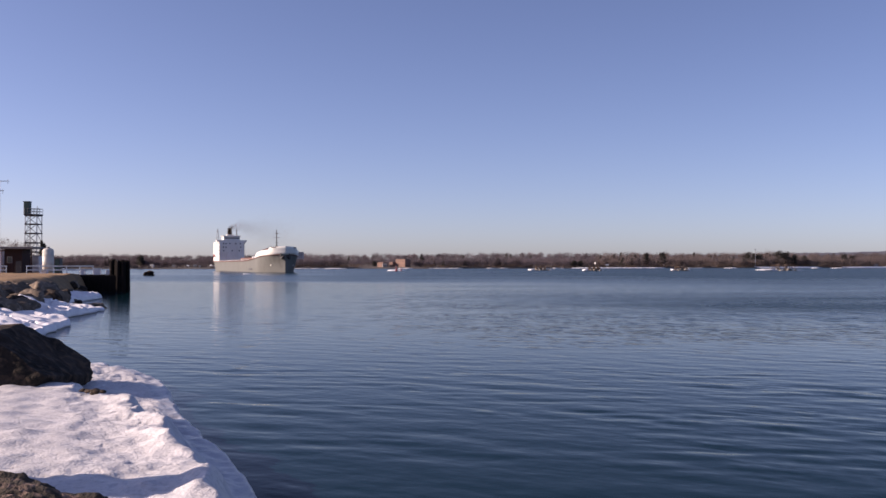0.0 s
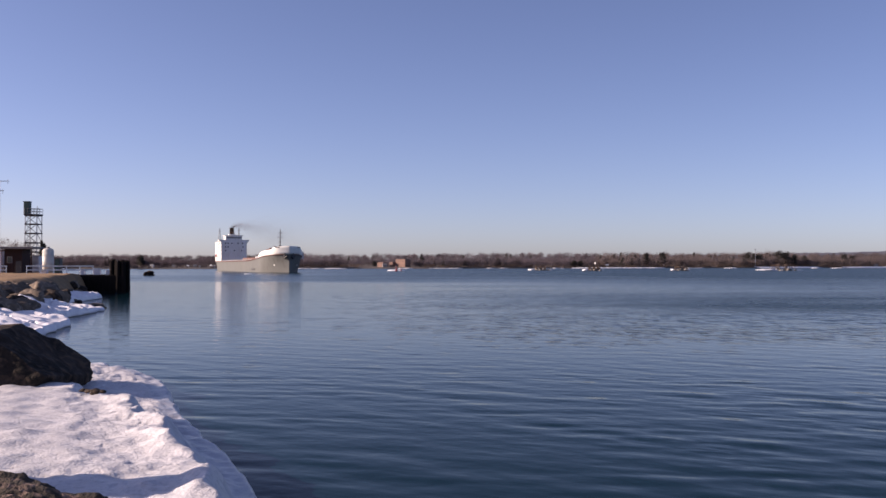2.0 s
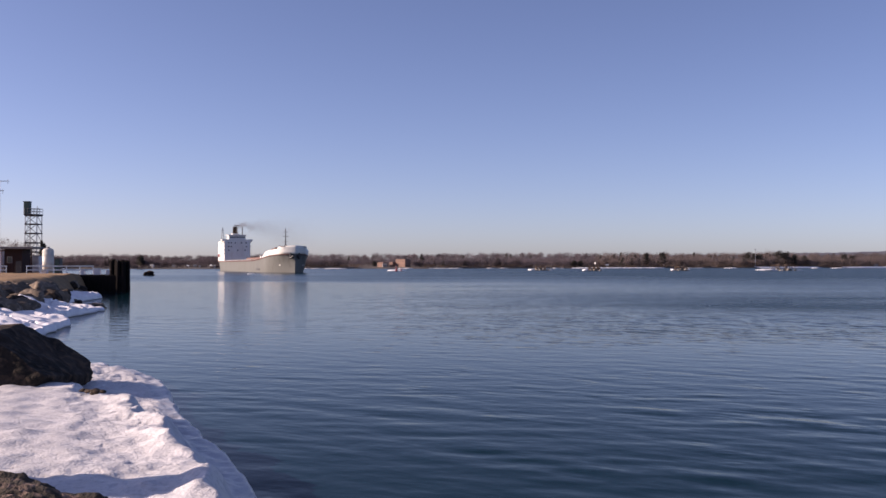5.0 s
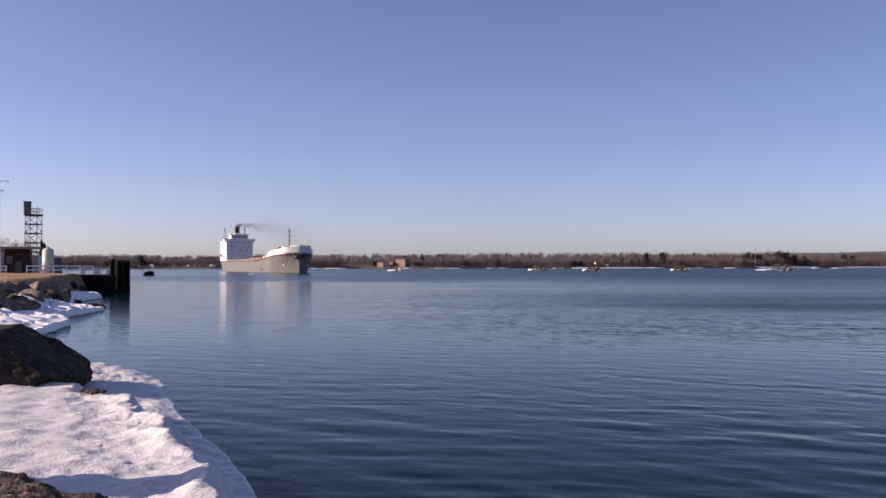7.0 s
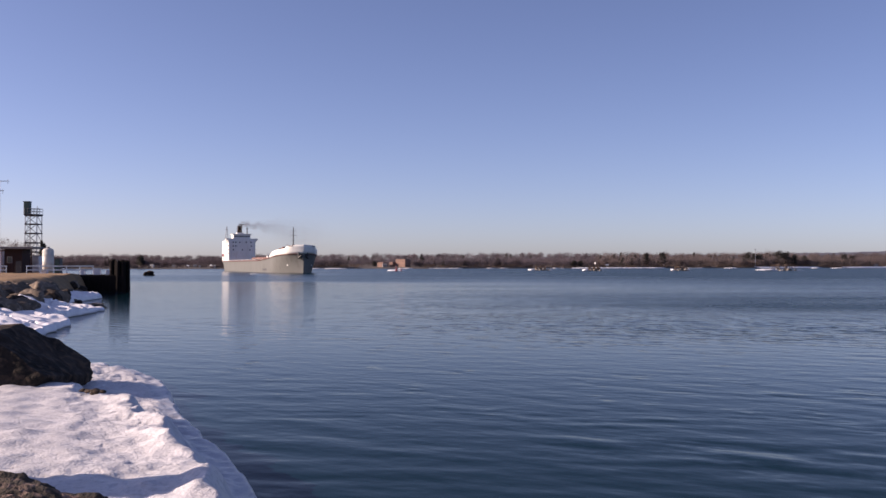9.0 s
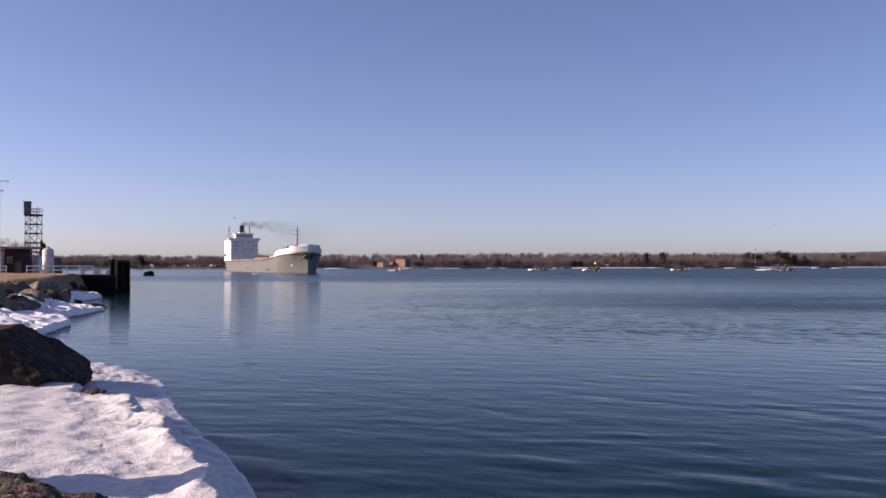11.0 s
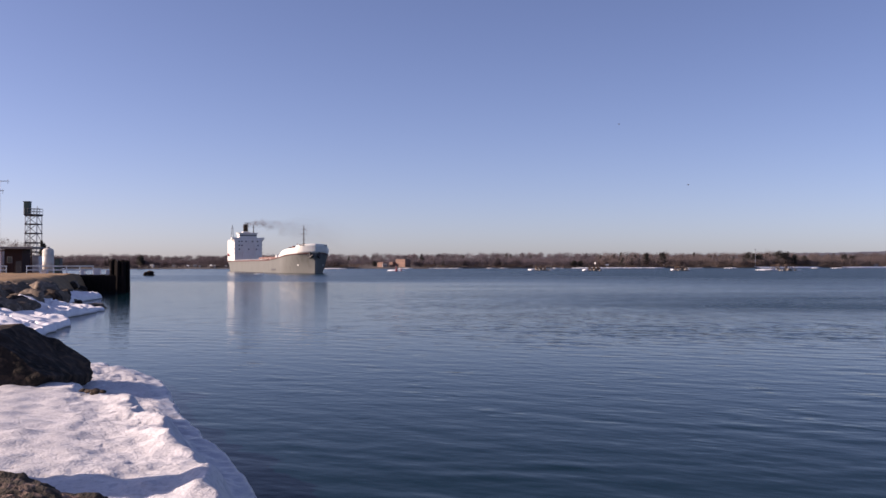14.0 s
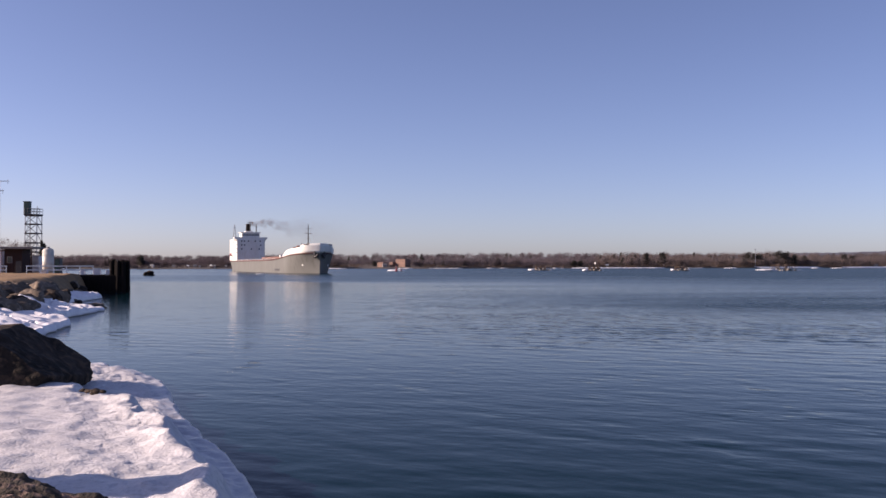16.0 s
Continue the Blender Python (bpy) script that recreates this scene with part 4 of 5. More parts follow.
def house(x, y, w, h, seed):
    z = float(far_height(np.array(float(x)), np.array(float(y))))
    b = thing("house", "small pale gabled house on the far shore", "house", "houses on the far shore", pose(x, y, z, 0, 0, (seed * 47) % 40 - 20))
    part("wall", box(new_bm(), 0, 0, h / 2 - 0.3, w, w * 0.7, h + 0.6), M_HOUSE, b)
    bm = new_bm()
    q = [bm.verts.new(c) for c in ((-w * 0.55, -w * 0.42, h), (w * 0.55, -w * 0.42, h), (w * 0.55, w * 0.42, h), (-w * 0.55, w * 0.42, h),
                                   (-w * 0.55, 0, h + w * 0.3), (w * 0.55, 0, h + w * 0.3))]
    for ids in ((0, 1, 5, 4), (2, 3, 4, 5), (0, 4, 3), (1, 2, 5), (3, 2, 1, 0)):
        bm.faces.new([q[i] for i in ids])
    part("roof", bm, M_ROOF if seed % 3 else M_FAR_SNOW, b)
    for i in (-1, 1):
        part("window", box(new_bm(), i * w * 0.25, -w * 0.355, h * 0.55, w * 0.16, 0.1, h * 0.35), M_GLASS, b)
    part("door", box(new_bm(), 0, -w * 0.355, h * 0.36, w * 0.12, 0.1, h * 0.72), M_DARK, b)


def build_far_buildings():
    brick_building(-56.5, 1345, 17.5, 12, 10.4, 5, 2, "orange-brown brick block with a flat roof above the shore")
    brick_building(-85, 1340, 11.0, 10, 6.0, 2, 2, "small orange brick building among the shore trees")
    brick_building(-71.0, 1347, 5.5, 8, 6.5, 1, 2, "narrow brick annex beside the larger block")
    tower_block(-203, 1350, 9.5, 9, 20.5)
    for i, (x, w, h) in enumerate(((-377, 8, 4.0), (-351, 5, 3.0), (-333, 5, 2.6), (-324, 8, 3.3), (-318, 4, 2.4), (-304, 6, 3.0), (-299.5, 4, 3.6), (-286, 5, 2.8), (-272, 4, 2.6), (-81, 11, 4.5), (785, 10, 5), (250, 8, 4))):
        house(x, float(far_edge(np.array(float(x)))) + 17, w * 0.52, h * 0.75, i + 1)
    m = thing("radio_mast", "slender pale mast on the far shore", "mast", at=pose(523, 1592, 1.5))
    part("pole", rod(new_bm(), (0, 0, 0), (0, 0, 29), 0.5, 0.3, 8), M_CONCRETE, m)
    part("head", box(new_bm(), 0, 0, 29.3, 2.0, 1.2, 1.2, 0.1), M_STEEL, m)
    part("footing", box(new_bm(), 0, 0, 0.4, 3, 3, 1.2, 0.1), M_PALE, m)


build_far_buildings()


# ---------------------------------------------------------------- in the river
def rock_pile(x, y, w, h, seed, label, brush=True, ice=0.35):
    """A crib of stones in the river with ice on one end."""
    rng = random.Random(seed)
    c = thing("rock_crib", label, "rock pile", "rock cribs in the river", pose(x, y, 0))
    n = int(22 + 1.6 * w)
    for i in range(n):
        u = rng.uniform(-0.5, 0.5)
        r = rng.uniform(0.5, 1.15)
        top = h * (1 - (2 * u) ** 2) * 0.42
        bm = lumpy(new_bm(), (r * 1.2, r, r * 0.75), seed * 50 + i, 0.2, 1.0, 2, 5)
        o = part("stone", bm, M_TAN_STONE, c)
        o.matrix_basis = pose(u * w, rng.uniform(-2, 2), rng.uniform(-0.2, top), 0, 0, rng.uniform(0, 360))
    bm = lumpy(new_bm(), (w * ice * 0.66, 3.4, 1.05), seed + 3, 0.3, 1.6, 3, 0, flat=-0.1)
    o = part("ice_cap", bm, M_FAR_SNOW, c, "white snow-covered ice", smooth=True)
    o.matrix_basis = pose(-w * (0.55 - ice * 0.25), -1.2, 0.4)
    o = part("ice_cap", lumpy(new_bm(), (w * 0.12, 1.5, 0.6), seed + 4, 0.3, 1.6, 2, 0, flat=-0.1), M_FAR_SNOW, c, smooth=True)
    o.matrix_basis = pose(w * 0.5, -0.5, 0.25)
    if brush:
        g = np.random.default_rng(seed)
        k = 12
        cen = np.stack([g.uniform(-0.32, 0.36, k) * w, g.uniform(-1.5, 1.5, k), np.full(k, h * 0.6)], -1)
        v, f = twig_cloud(g, cen, np.tile([w * 0.06, 1.0, h * 0.32], (k, 1)), 40, 0.8, 4.0)
        tagged(sheet("brush", v, f, M_BRUSH, False, c), kind="stuff")
    return c


def build_river_things():
    rock_pile(80.5, 782, 16, 3.6, 3, "low pile of tan stones with brush and an ice rim", True, 0.25)
    c = rock_pile(113, 715, 13, 3.0, 4, "low stone pile carrying a white marker board", True, 0.3)
    part("post", rod(new_bm(), (1.5, 0, 0), (1.5, 0, 5.6), 0.12, None, 8), M_STEEL, c)
    part("marker_board", box(new_bm(), 0, -0.2, 5.9, 1.0, 0.1, 1.5, 0.03), M_SIGN, c, "white marker board on a post").matrix_basis = pose(1.5, 0, 0, 0, 0, -48)
    rock_pile(186, 745, 13, 3.4, 5, "low brown stone pile with dry brush", True, 0.14)
    rock_pile(265, 745, 27, 5.6, 6, "long stone crib with brush and a white ice shelf", True, 0.46)
    lab = "flat white ice floe on the river"
    for i, (x, y, w, d) in enumerate(((430, 1420, 20, 8), (545, 1390, 12, 7), (590, 1420, 18, 8), (-35, 712, 13, 5), (-130, 1150, 26, 8), (286, 790, 9, 4))):
        ob = part("ice_floe", lumpy(new_bm(), (w / 2, d / 2, 0.9), 40 + i, 0.3, 1.5, 3, 0, flat=-0.1), M_FAR_SNOW, smooth=True)
        ob.matrix_basis = pose(x, y, 0.15)
        tagged(ob, lab, "ice floe", "ice floes")
    b = thing("channel_buoy", "red channel buoy with a dark lantern cage", "buoy", at=pose(-33.3, 680, 0))
    part("float", rod(new_bm(), (0, 0, -0.5), (0, 0, 0.9), 1.2, 1.1, 20), M_BUOY, b)
    part("tower", rod(new_bm(), (0, 0, 0.9), (0, 0, 3.6), 0.75, 0.3, 10), M_BUOY, b)
    part("lantern", rod(new_bm(), (0, 0, 3.6), (0, 0, 4.4), 0.28, 0.2, 10), M_DARK, b)
    b = thing("spar_buoy", "small red spar buoy", "buoy", at=pose(-30.4, 690, 0))
    part("float", rod(new_bm(), (0, 0, -0.5), (0, 0, 0.6), 0.7, 0.6, 14), M_BUOY, b)
    part("spar", rod(new_bm(), (0, 0, 0.6), (0, 0, 2.7), 0.35, 0.25, 10), M_BUOY, b)
    # an old crib stump off the dock
    k = thing("crib_stump", "dark low timber crib standing in the water", "crib", at=pose(-118.4, 383, 0))
    part("core", lumpy(new_bm(), (2.3, 1.5, 1.75), 71, 0.15, 1.0, 3, 6, flat=-0.6), M_ROCK, k)
    part("crown", lumpy(new_bm(), (1.5, 1.2, 0.8), 72, 0.2, 1.0, 3, 5), M_ROCK, k).matrix_basis = pose(0.5, 0, 1.3)
    for i in range(4):
        part("timber", box(new_bm(), 0, -1.35, 0.25 + i * 0.4, 4.2 - 0.5 * i, 0.3, 0.3, 0.03), M_PILE, k)


build_river_things()


# ---------------------------------------------------------------- the ship
HALF = 11.6


def sheer(s):
    """Height of the hull's top edge above the water, s metres aft of the stem."""
    return 7.2 + 3.55 * max(0.0, 1 - s / 70.0) ** 1.3 + 0.3 * max(0.0, (s - 195) / 31.0)


def stem(z):
    """How far the stem leans forward at height z."""
    return 0.10 * z + 0.03 * max(0.0, z - 8)


def half_beam(s, z):
    """Half the hull's breadth, s metres aft of the stem at height z."""
    le = 38.0 - 1.5 * min(z, 11.5)
    t = min(max((s + stem(z)) / le, 0.0), 1.0)
    b = HALF * (1 - (1 - t) ** (2.3 + 0.03 * z + 0.10 * max(0.0, z - 8)))
    b = min(b, 4.2 + 0.07 * max(z, 0.0) + 0.38 * max(s + stem(z), 0.0))
    if s > 190:
        q = (s - 190) / 41.0
        b *= 1 - q ** 2.6 * (0.22 + 0.05 * max(0.0, 8 - z))
    return max(b, 0.0)


def rail_top(s):
    """Top edge of the white raised bow."""
    return float(np.interp(s, [-3, 0, 3, 7, 8.5, 16, 25.5, 27, 37, 38, 44], [15.75, 15.6, 15.35, 14.8, 13.7, 12.95, 12.2, 12.0, sheer(37) + 0.15, sheer(38) + 0.05, sheer(44) + 0.03]))


def loft(bm, stations, lows, highs, levels):
    """Both sides of a hull strip between two height lines, closed at the stem."""
    rows = []
    for side in (-1, 1):
        grid = []
        for s in stations:
            lo, hi = lows(s), highs(s)
            col = []
            for k in range(levels + 1):
                z = lo + (hi - lo) * k / levels
                ss = s - stem(z) * max(0.0, 1 - s / 30.0)
                col.append(bm.verts.new((-ss, side * half_beam(ss, z) if s > 0 else 0.0, z)))
            grid.append(col)
        for a, b in zip(grid[:-1], grid[1:]):
            for k in range(levels):
                q = [a[k], b[k], b[k + 1], a[k + 1]]
                bm.faces.new(q if side < 0 else q[::-1])
        rows.append(grid)
    return rows


def build_ship():
    ship = thing("cargo_ship", "long grey-hulled lake freighter with white bow and stern house under way", "ship", at=pose(0, 0, 0))
    fine = [0, 0.15, 0.5, 1, 1.6, 2.4, 3.5, 5, 7, 8.5, 11, 13.5, 16, 19, 22.5, 26, 29, 30, 32, 34.5, 37, 38, 41, 44]
    st = fine + [50, 57, 65, 75, 90, 110, 130, 150, 170, 185, 192, 198, 204, 209, 214, 219, 223, 227, 231]
    # grey hull with its transom and deck
    bm = new_bm()
    port = loft(bm, st, lambda s: -2.5, sheer, 8)
    for k in range(8):
        bm.faces.new([port[0][-1][k], port[1][-1][k], port[1][-1][k + 1], port[0][-1][k + 1]])
    bmesh.ops.remove_doubles(bm, verts=bm.verts, dist=0.001)
    hull = part("hull", bm, M_HULL, ship, smooth=True)
    hull.data.set_sharp_from_angle(angle=radians(30))
    bm = new_bm()
    ring = [(bm.verts.new((-s, -half_beam(s, 8.5) + 0.05, sheer(s) - 0.35)), bm.verts.new((-s, half_beam(s, 8.5) - 0.05, sheer(s) - 0.35))) for s in st[3:]]
    for a, b in zip(ring[:-1], ring[1:]):
        bm.faces.new([a[0], a[1], b[1], b[0]])
    part("deck", bm, M_RED, ship, "red-brown steel deck")
    # white raised bow with a red line under it
    bm = new_bm()
    loft(bm, fine, lambda s: sheer(s) + 0.02, lambda s: max(rail_top(s), sheer(s) + 0.04), 4)
    bmesh.ops.remove_doubles(bm, verts=bm.verts, dist=0.001)
    fore = part("raised_bow", bm, M_WHITE, ship, smooth=True)
    fore.data.set_sharp_from_angle(angle=radians(30))
    mod = fore.modifiers.new("plate", "SOLIDIFY")
    mod.thickness, mod.offset = 0.25, -1
    bm = new_bm()
    ring = [(bm.verts.new((-s, -half_beam(s, 12) + 0.2, rail_top(s) - 1.1)), bm.verts.new((-s, half_beam(s, 12) - 0.2, rail_top(s) - 1.1))) for s in fine[4:-1]]
    for a, b in zip(ring[:-1], ring[1:]):
        bm.faces.new([a[0], a[1], b[1], b[0]])
    part("bow_deck", bm, M_RED, ship)
    for side in (-1, 1):
        bm = new_bm()
        pts = [Vector((-s, side * (half_beam(s, sheer(s)) + 0.06), sheer(s))) for s in st[3:]]
        for a, b in zip(pts[:-1], pts[1:]):
            rod(bm, a, b, 0.36, None, 6)
        part("rubbing_strake", bm, M_RED, ship, "thin red line along the sheer")
    # anchors in their dark pockets, draught marks and lettering as bars
    for side in (-1, 1):
        s, z = 0.5, 10.2
        y = side * half_beam(s, z)
        bm = new_bm()
        box(bm, 0, 0, 0, 2.6, 0.5, 2.2, 0.3)
        pk = part("anchor_pocket", bm, M_DARK, ship)
        pk.matrix_basis = pose(-s, y, z, 0, 0, side * -46)
        bm = new_bm()
        rod(bm, (0, 0, 1.3), (0, 0, -1.7), 0.42, 0.5, 8)
        rod(bm, (-1.7, 0, -0.4), (0, 0, -1.8), 0.4, 0.62, 8)
        rod(bm, (1.7, 0, -0.4), (0, 0, -1.8), 0.4, 0.62, 8)
        an = part("anchor", bm, M_DARK, pk, "dark stockless anchor")
        an.matrix_basis = pose(0, side * 0.5, -0.2)
    for s, z, w, h, mt in ((12.0, 11.5, 8.0, 0.45, M_DARK), (50, 1.8, 11.0, 0.9, M_DARK), (9, 4.3, 0.8, 0.8, M_WHITE), (2.6, 14.9, 3.0, 0.6, M_DARK)):
        for side in (-1, 1):
            bm = new_bm()
            box(bm, 0, 0, 0, w, 0.40, h)
            a = half_beam(s - w / 2, z), half_beam(s + w / 2, z)
            o = part("hull_marking", bm, mt, ship)
            o.matrix_basis = pose(-s, side * (half_beam(s, z) + 0.02), z, 0, 0, side * -math.degrees(math.atan2(a[1] - a[0], w)))
    # bow mast, posts and winches
    mast = part("foremast", rod(new_bm(), (-24.7, 0, 8), (-24.7, 0, 26.2), 0.42, 0.2, 10), M_DARK, ship)
    for z, w in ((21.5, 1.8), (24.0, 1.3), (18.5, 1.0)):
        part("yard", rod(new_bm(), (-24.7, -w, z), (-24.7, w, z), 0.14, None, 6), M_DARK, mast)
    part("lookout", rod(new_bm(), (-24.7, 0, 14.5), (-24.7, 0, 16.2), 0.8, 0.9, 12), M_DARK, mast)
    part("post", rod(new_bm(), (-27, -3, 11), (-27, -3, 16.2), 0.3, 0.25, 8), M_DARK, ship)
    for i in range(6):
        part("winch", box(new_bm(), -11 - i * 2.9, -8.6 + (i % 3) * 3.4, rail_top(11 + i * 2.9) + 0.05 + 0.2 * (i % 2), 2.2, 1.6, 2.2, 0.3), M_BUFF, ship)
    for x, y, h in ((-17.5, -7.2, 1.5), (-20.5, -4.5, 1.9), (-23.0, -7.6, 1.3), (-27.5, -6.8, 1.6)):
        part("winch", box(new_bm(), x, y, rail_top(-x) + h / 2 - 0.6, 2.0, 1.8, h + 1.0, 0.25), M_RED, ship, "red-brown deck winch")
    # hatch covers down the long deck and the unloading boom
    for i in range(18):
        part("hatch_cover", box(new_bm(), -80 - i * 6.2, 0, 7.2, 4.6, 14.5, 0.7, 0.15), M_RED, ship)
    boom = part("unloading_boom", box(new_bm(), -118, 1.5, 9.0, 78, 2.4, 1.3, 0.2), M_BUFF, ship, "brown steel unloading boom along the deck")
    for i in range(12):
        for side in (-1, 1):
            part("lattice", rod(new_bm(), (-80 - i * 6.4, 1.5 + side * 1.25, 8.4), (-83.2 - i * 6.4, 1.5 + side * 1.25, 9.6), 0.12, None, 6), M_DARK, boom)
    part("boom_rest", box(new_bm(), -58, 0, 8.6, 4, 8, 2.6, 0.2), M_BUFF, ship)
    part("elevator_house", box(new_bm(), -72, 1, 9.0, 9, 7, 4.6, 0.2), M_STEEL, ship, "dark grey conveyor house on deck")
    part("deck_locker", box(new_bm(), -47, -9.6, 8.9, 3.0, 2.2, 2.0, 0.15), M_WHITE, ship)
    for side in (-1, 1):
        for i in range(47):
            s = 46 + i * 3.1
            part("rail_post", rod(new_bm(), (-s, side * (half_beam(s, 8.5) - 0.25), 6.9), (-s, side * (half_beam(s, 8.5) - 0.25), 8.1), 0.06, None, 5), M_WHITE, ship)
        for z in (7.6, 8.05):
            bm = new_bm()
            rod(bm, (-46, side * (HALF - 0.25), z), (-192, side * (HALF - 0.25), z), 0.05, None, 5)
            part("rail_bar", bm, M_WHITE, ship)
    # stern house
    fx, ax = -195.0, -226.0
    house_ = part("stern_house", box(new_bm(), (fx + ax) / 2, 0, 14.9, fx - ax, 19.6, 16.0, 0.25), M_WHITE, ship, "tall white stern accommodation block")
    part("aft_deckhouse", box(new_bm(), -219, 0, 9.0, 12, 15, 4.4, 0.2), M_WHITE, ship)
    for i, z in enumerate((11.6, 14.4, 17.2, 20.0)):
        part("deck_edge", box(new_bm(), (fx + ax) / 2, 0, z, fx - ax + 0.16, 19.76, 0.10, 0.03), M_WHITE, house_)
        if i:
            for y in ((-6.4, 0.3, 5.8), (-6.5, -4.6, 6.9), (-6.5, -4.6, -1.7, 3.1, 6.6))[i - 1]:
                w = part("window", box(new_bm(), fx + 0.03, y, z + 1.35, 0.12, 0.85, 0.9, 0.03), M_DARK, house_)
                part("pane", box(new_bm(), fx + 0.10, y, z + 1.35, 0.04, 0.68, 0.72), M_GLASS, w)
            for k in range(6):
                for side in (-1, 1):
                    part("window", box(new_bm(), fx - 2.5 - k * 4.0, side * 9.83, z + 1.35, 0.8, 0.1, 0.8, 0.03), M_GLASS, house_)
        for side in (-1, 1):
            part("side_balcony", box(new_bm(), fx - 16, side * 10.2, z + 0.4, 9.0, 0.8, 0.5, 0.05), M_WHITE, house_)
            part("side_light", box(new_bm(), fx - 0.6, side * 10.0, z + 1.6, 0.7, 0.5, 0.5, 0.05), M_DARK, house_)
    # wheelhouse level, wings and upper decks
    part("bridge_wing", box(new_bm(), fx - 3.0, 0, 23.5, 5.4, 23.2, 1.3, 0.12), M_WHITE, ship)
    for side in (-1, 1):
        for k in range(3):
            part("wing_strut", rod(new_bm(), (fx - 2 - k * 2, side * 9.8, 21), (fx - 2 - k * 2, side * 11.3, 22.8), 0.12, None, 6), M_WHITE, ship)
    wh = part("wheelhouse", box(new_bm(), fx - 5.5, 0, 25.6, 9.5, 12.6, 3.4, 0.2), M_WHITE, ship)
    for k in range(11):
        part("window", box(new_bm(), fx - 0.72, -5.5 + k * 1.1, 25.7, 0.1, 0.9, 0.9, 0.03), M_GLASS, wh)
    part("wheelhouse_roof", box(new_bm(), fx - 5.5, 0, 27.45, 10.6, 14.6, 0.4, 0.08), M_WHITE, ship)
    part("upper_deck", box(new_bm(), fx - 10, 0, 28.1, 6.0, 5.4, 1.2, 0.2), M_WHITE, ship)
    fn = part("funnel", rod(new_bm(), (fx - 11, 0, 21), (fx - 11, 0, 33.5), 1.7, 1.55, 24), M_WHITE, ship, "white funnel with a black top", smooth=False)
    part("funnel_top", rod(new_bm(), (fx - 11, 0, 28.8), (fx - 11, 0, 34.0), 1.75, 1.6, 24), M_SOOT, fn, "black funnel top")
    part("spark_ring", rod(new_bm(), (fx - 11, 0, 33.2), (fx - 11, 0, 33.6), 1.9, None, 24), M_DARK, fn)
    part("radar_mast", rod(new_bm(), (fx - 3, 4.2, 27), (fx - 3, 4.2, 33.6), 0.4, 0.22, 8), M_DARK, ship)
    part("radar_bar", box(new_bm(), fx - 3, 4.2, 31.6, 0.4, 2.0, 0.35, 0.05), M_STEEL, ship)
    part("radar_bar", box(new_bm(), fx - 7, 0.6, 34.9, 0.4, 4.0, 0.35, 0.05), M_DARK, ship)
    part("radar_post", rod(new_bm(), (fx - 7, 0.6, 29), (fx - 7, 0.6, 34.8), 0.3, 0.2, 8), M_DARK, ship)
    aft = rod(new_bm(), (-219, -8.7, 22), (-219, -7.6, 33.8), 0.22, 0.14, 8)
    rod(aft, (-219, -6.3, 22), (-219, -7.4, 33.8), 0.22, 0.14, 8)
    for z in (25.0, 27.5, 29.8):
        rod(aft, (-219, -8.7 + (z - 22) * 0.09, z), (-219, -6.3 - (z - 22) * 0.09, z), 0.10, None, 6)
    part("aft_mast", aft, M_STEEL, ship)
    part("aft_mast_crosstree", rod(new_bm(), (-219, -8.6, 31.5), (-219, -6.4, 31.5), 0.12, None, 6), M_STEEL, ship)
    for side in (-1, 1):
        part("lifeboat", lumpy(new_bm(), (3.6, 1.2, 1.1), 90 + side, 0.05, 1.0, 3, 0), M_BUOY, ship, "orange-red covered lifeboat", smooth=True).matrix_basis = pose(-217, side * 10.2, 12.0)
        part("davit", rod(new_bm(), (-213, side * 9.6, 7), (-213, side * 10.4, 14.0), 0.2, None, 6), M_WHITE, ship)
    return ship


ship = build_ship()


# ---------------------------------------------------------------- smoke, birds, drifting ice
def build_smoke():
    """Loose puffs of fine soot flecks drifting from the funnel."""
    plume = thing("smoke_plume", "thin brown smoke trailing from the ship's funnel", "smoke", at=pose(0, 0, 0))
    rng = np.random.default_rng(6)
    out = []
    for i in range(SMOKE_COUNT):
        d = -26 + 74 * i / SMOKE_COUNT
        d += float(rng.normal(0, 1.2))
        wide = 1.0 if d < 1 else 1.0 + 0.14 * (d - 1)
        n = 520
        c = rng.normal(size=(n, 3)) * wide
        far = np.linalg.norm(c, axis=1, keepdims=True)
        c *= np.minimum(1, 2.2 * wide / np.maximum(far, 0.01))
        v = (c[:, None, :] + rng.normal(size=(n, 3, 3)) * 0.039).reshape(-1, 3)
        o = sheet("smoke_puff", v, np.arange(3 * n).reshape(-1, 3), M_SMOKE, False, plume)
        tagged(o, kind="stuff")
        out.append((o, d, float(rng.uniform(0, 6.28)), float(rng.random() ** 0.5)))
    return plume, out


plume, puffs = build_smoke()


def bird(label):
    b = thing("bird", label, "bird", "small dark birds in flight", pose(0, 0, 0))
    bm = new_bm()
    bmesh.ops.create_uvsphere(bm, u_segments=12, v_segments=8, radius=1.0)
    bmesh.ops.scale(bm, vec=(0.10, 0.035, 0.035), verts=bm.verts)
    part("body", bm, M_BIRD, b, smooth=True)
    wings = []
    for side in (-1, 1):
        bm = new_bm()
        q = [bm.verts.new(c) for c in ((0.05, 0, 0), (0.03, side * 0.10, 0.012), (-0.05, side * 0.20, 0), (-0.035, side * 0.09, 0), (-0.045, 0, 0))]
        f = bm.faces.new(q)
        r = bmesh.ops.extrude_face_region(bm, geom=[f])
        bmesh.ops.translate(bm, vec=(0, 0, 0.008), verts=[v for v in r["geom"] if isinstance(v, bmesh.types.BMVert)])
        wings.append((part("wing", bm, M_BIRD, b), side))
    bm = new_bm()
    box(bm, -0.12, 0, 0, 0.09, 0.05, 0.01)
    part("tail", bm, M_BIRD, b)
    return b, wings


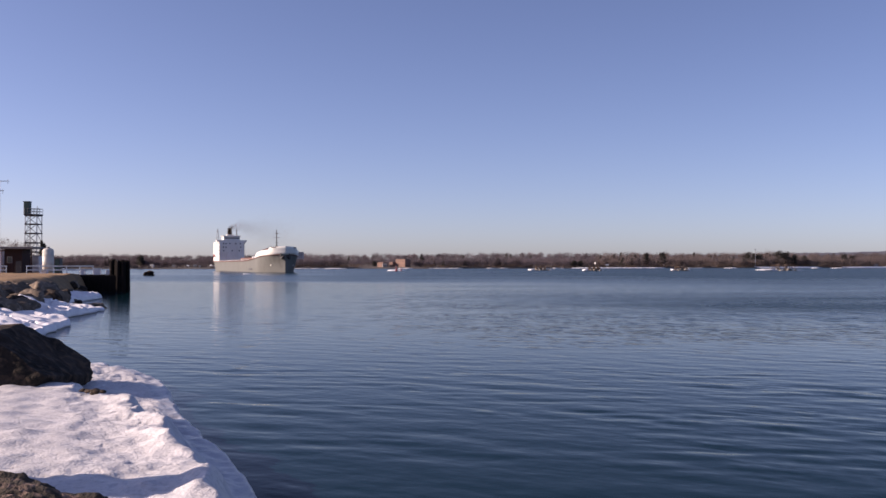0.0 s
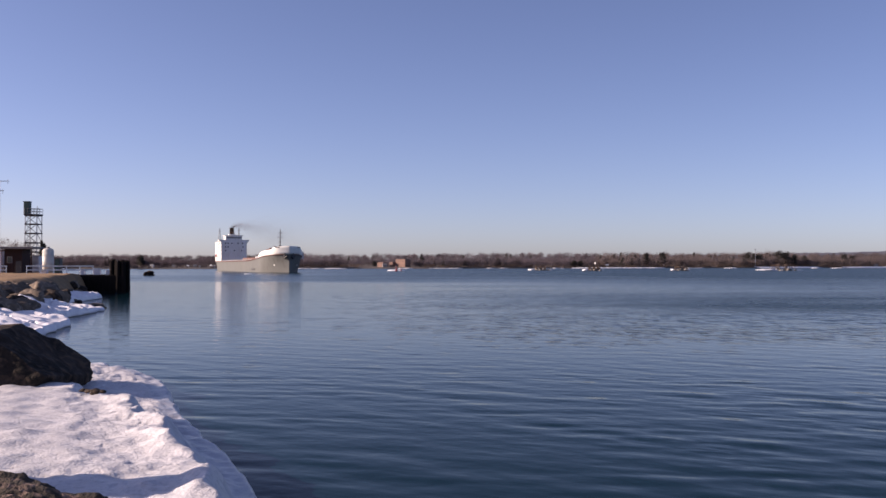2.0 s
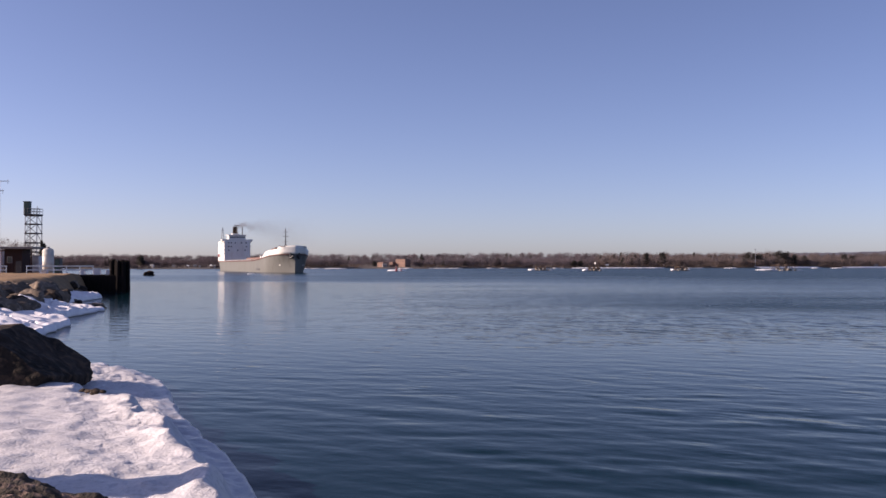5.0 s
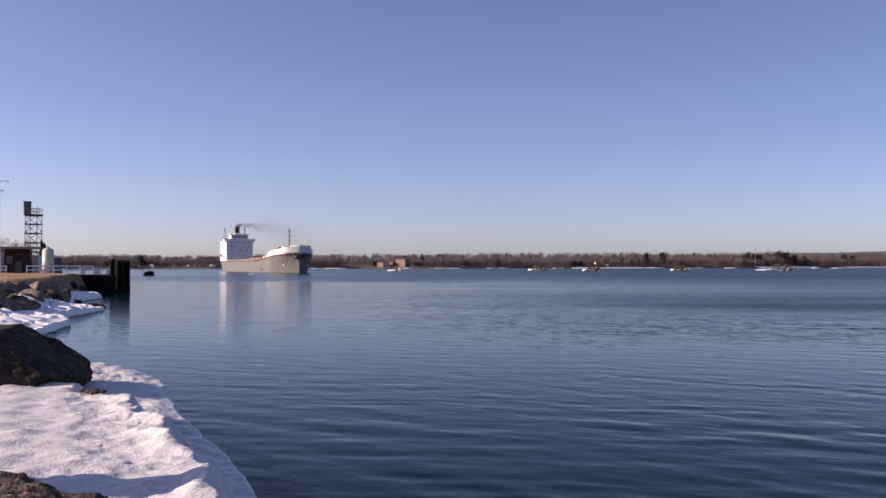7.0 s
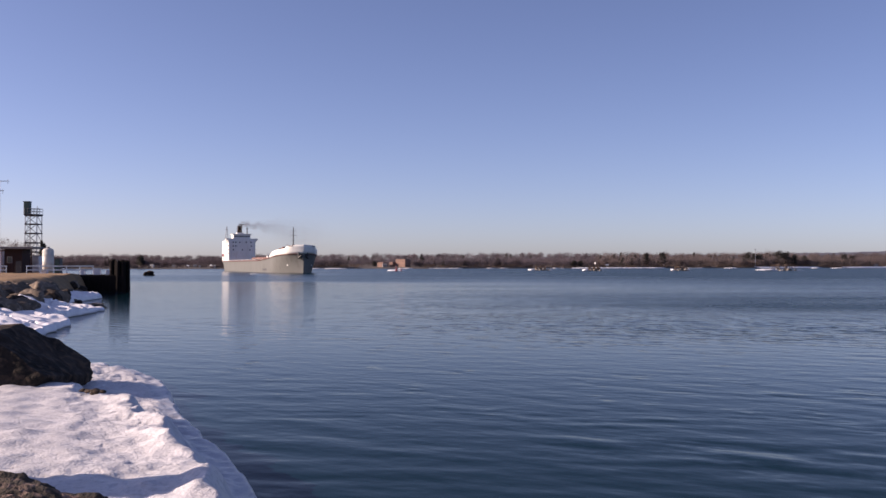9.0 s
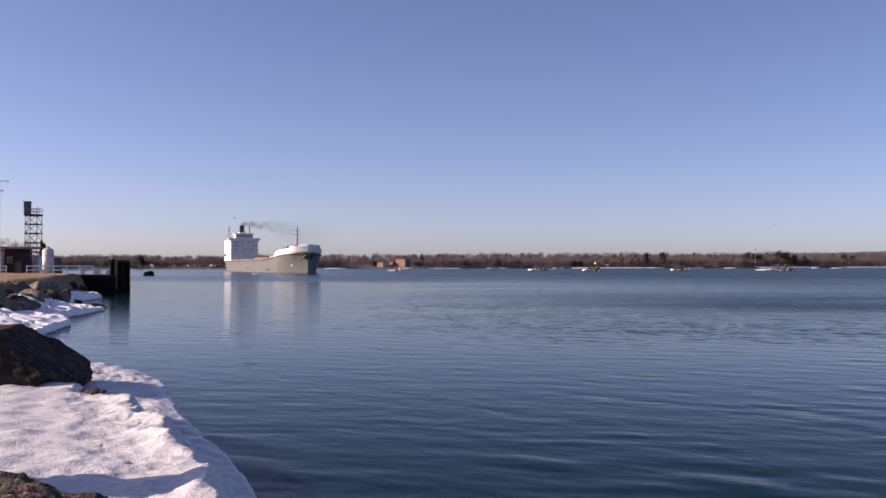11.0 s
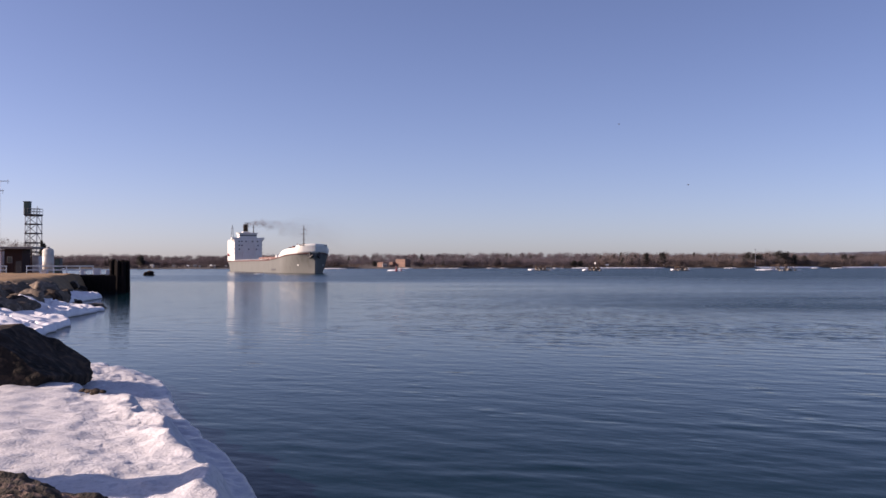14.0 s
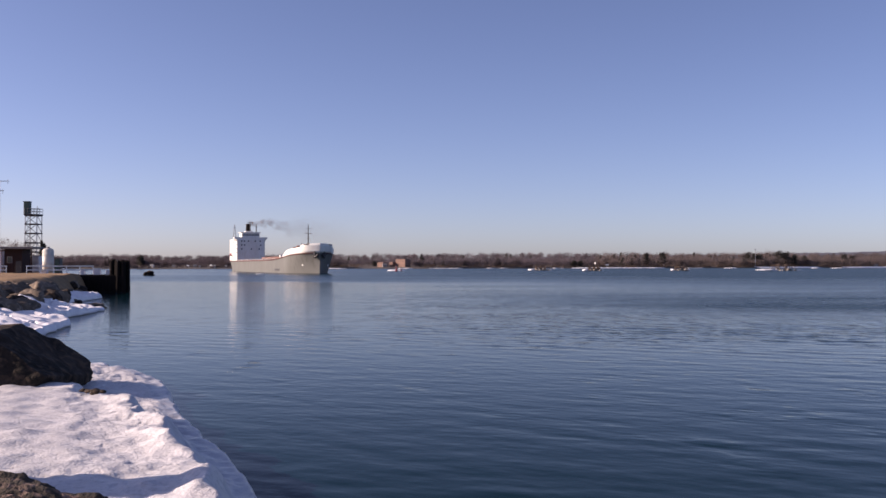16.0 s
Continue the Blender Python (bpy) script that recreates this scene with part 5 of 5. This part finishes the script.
birds = [bird("small dark bird flying fast over the river") for _ in range(3)]
for b, _ in birds:
    b.scale = (0.7, 0.7, 0.7)


def build_floe():
    ob = part("ice_floe", lumpy(new_bm(), (1.9, 0.8, 0.22), 61, 0.3, 1.5, 3, 0, flat=-0.1), M_FAR_SNOW, smooth=True)
    return tagged(ob, "small white ice floe drifting before the ship", "ice floe", "ice floes")


floe = build_floe()

# ---------------------------------------------------------------- all that moves
HEAD = -68.32
SHIP_X, SHIP_Y, SPEED = -94.2, 567.3, 5.164


def motions():
    c, s = math.cos(radians(HEAD)), math.sin(radians(HEAD))
    for ob in (ship, plume):
        walk(ob, [(t, pose(SHIP_X + c * SPEED * t, SHIP_Y + s * SPEED * t, 0, 0, 0, HEAD)) for t in (0, 4, 8, 12, 16)])
    walk(water, [(t, pose(5 - 0.65 * t, 10 - 1.15 * t, 0)) for t in (0, 8, 16)])
    walk(floe, [(0, pose(-92, 446, 0.1)), (8, pose(-88.5, 444, 0.1, 0, 0, 8)), (16, pose(-85, 442, 0.1, 0, 0, 15))])
    # each puff rises inside the funnel, bends over in the wind and is carried across the deck
    for o, s0, a, spread in puffs:
        rows = []
        for k in range(9):
            t = 2.0 * k
            d = s0 + 1.65 * t
            if d < 0:
                p = (-206.0 + 0.4 * math.cos(a), 0.4 * math.sin(a), 33.0 + d * 0.45)
            else:
                w = spread * (0.5 + 0.14 * d)
                rise = 33.6 + 1.6 * (1 - math.exp(-d / 3.0)) - 0.17 * max(0, d - 8) + 0.5 * math.sin(d * 0.25 + 0.2 * t)
                p = (-206.0 + 0.15 * d + w * 0.8 * math.cos(a), d * 0.95 + w * 0.4 * math.sin(a * 2), rise + w * math.sin(a))
            rows.append((t, pose(*p, 0, 0, 20 * t * 0.2)))
        walk(o, rows)
    # the birds cross from the land over the river
    lanes = (
        ((0, -165, 66, 10.0), (9.0, -34, 65, 7.6), (11.6, -7.7, 65, 7.3), (12.0, -3.0, 65, 7.8), (12.2, -0.8, 65, 7.5), (12.4, 1.0, 65, 6.8), (12.8, 4.4, 65, 8.8), (13.4, 10.3, 65, 10.0), (14.0, 16.8, 65, 9.6),
         (15.0, 28.3, 65, 10.5), (16.0, 40, 66, 11.2)),
        ((0, 190, 150, 3.0), (9.5, 60, 95, 2.0), (11.3, 23.8, 70, 8.7), (11.7, 24.2, 68, 10.6), (12.2, 28.5, 67, 12.0), (12.4, 30.8, 67, 12.2), (13.4, 45, 70, 13), (16, 90, 80, 16)),
        ((0, -168, 68, 9.0), (9.0, -36, 66, 6.5), (11.6, -7.0, 66, 3.6), (12.0, -2.6, 66, 4.9), (12.4, 1.7, 66, 6.85), (13.4, 9.5, 66, 11.8), (14.2, 13.5, 66, 14.6), (15.0, 21.6, 66, 17.8), (16.0, 33, 66, 21)),
    )
    for (b, wings), lane in zip(birds, lanes):
        rows = []
        for i, (t, x, y, z) in enumerate(lane):
            o = lane[min(i + 1, len(lane) - 1)] if i < len(lane) - 1 else lane[i - 1]
            sgn = 1 if i < len(lane) - 1 else -1
            rows.append((t, pose(x, y, z, 0, 0, math.degrees(math.atan2(sgn * (o[2] - y), sgn * (o[1] - x))))))
        walk(b, rows)
        for w, side in wings:
            walk(w, [(k * 0.1, pose(0, 0, 0, side * (12 + 38 * math.sin(k * 2.1)))) for k in range(161)])


motions()
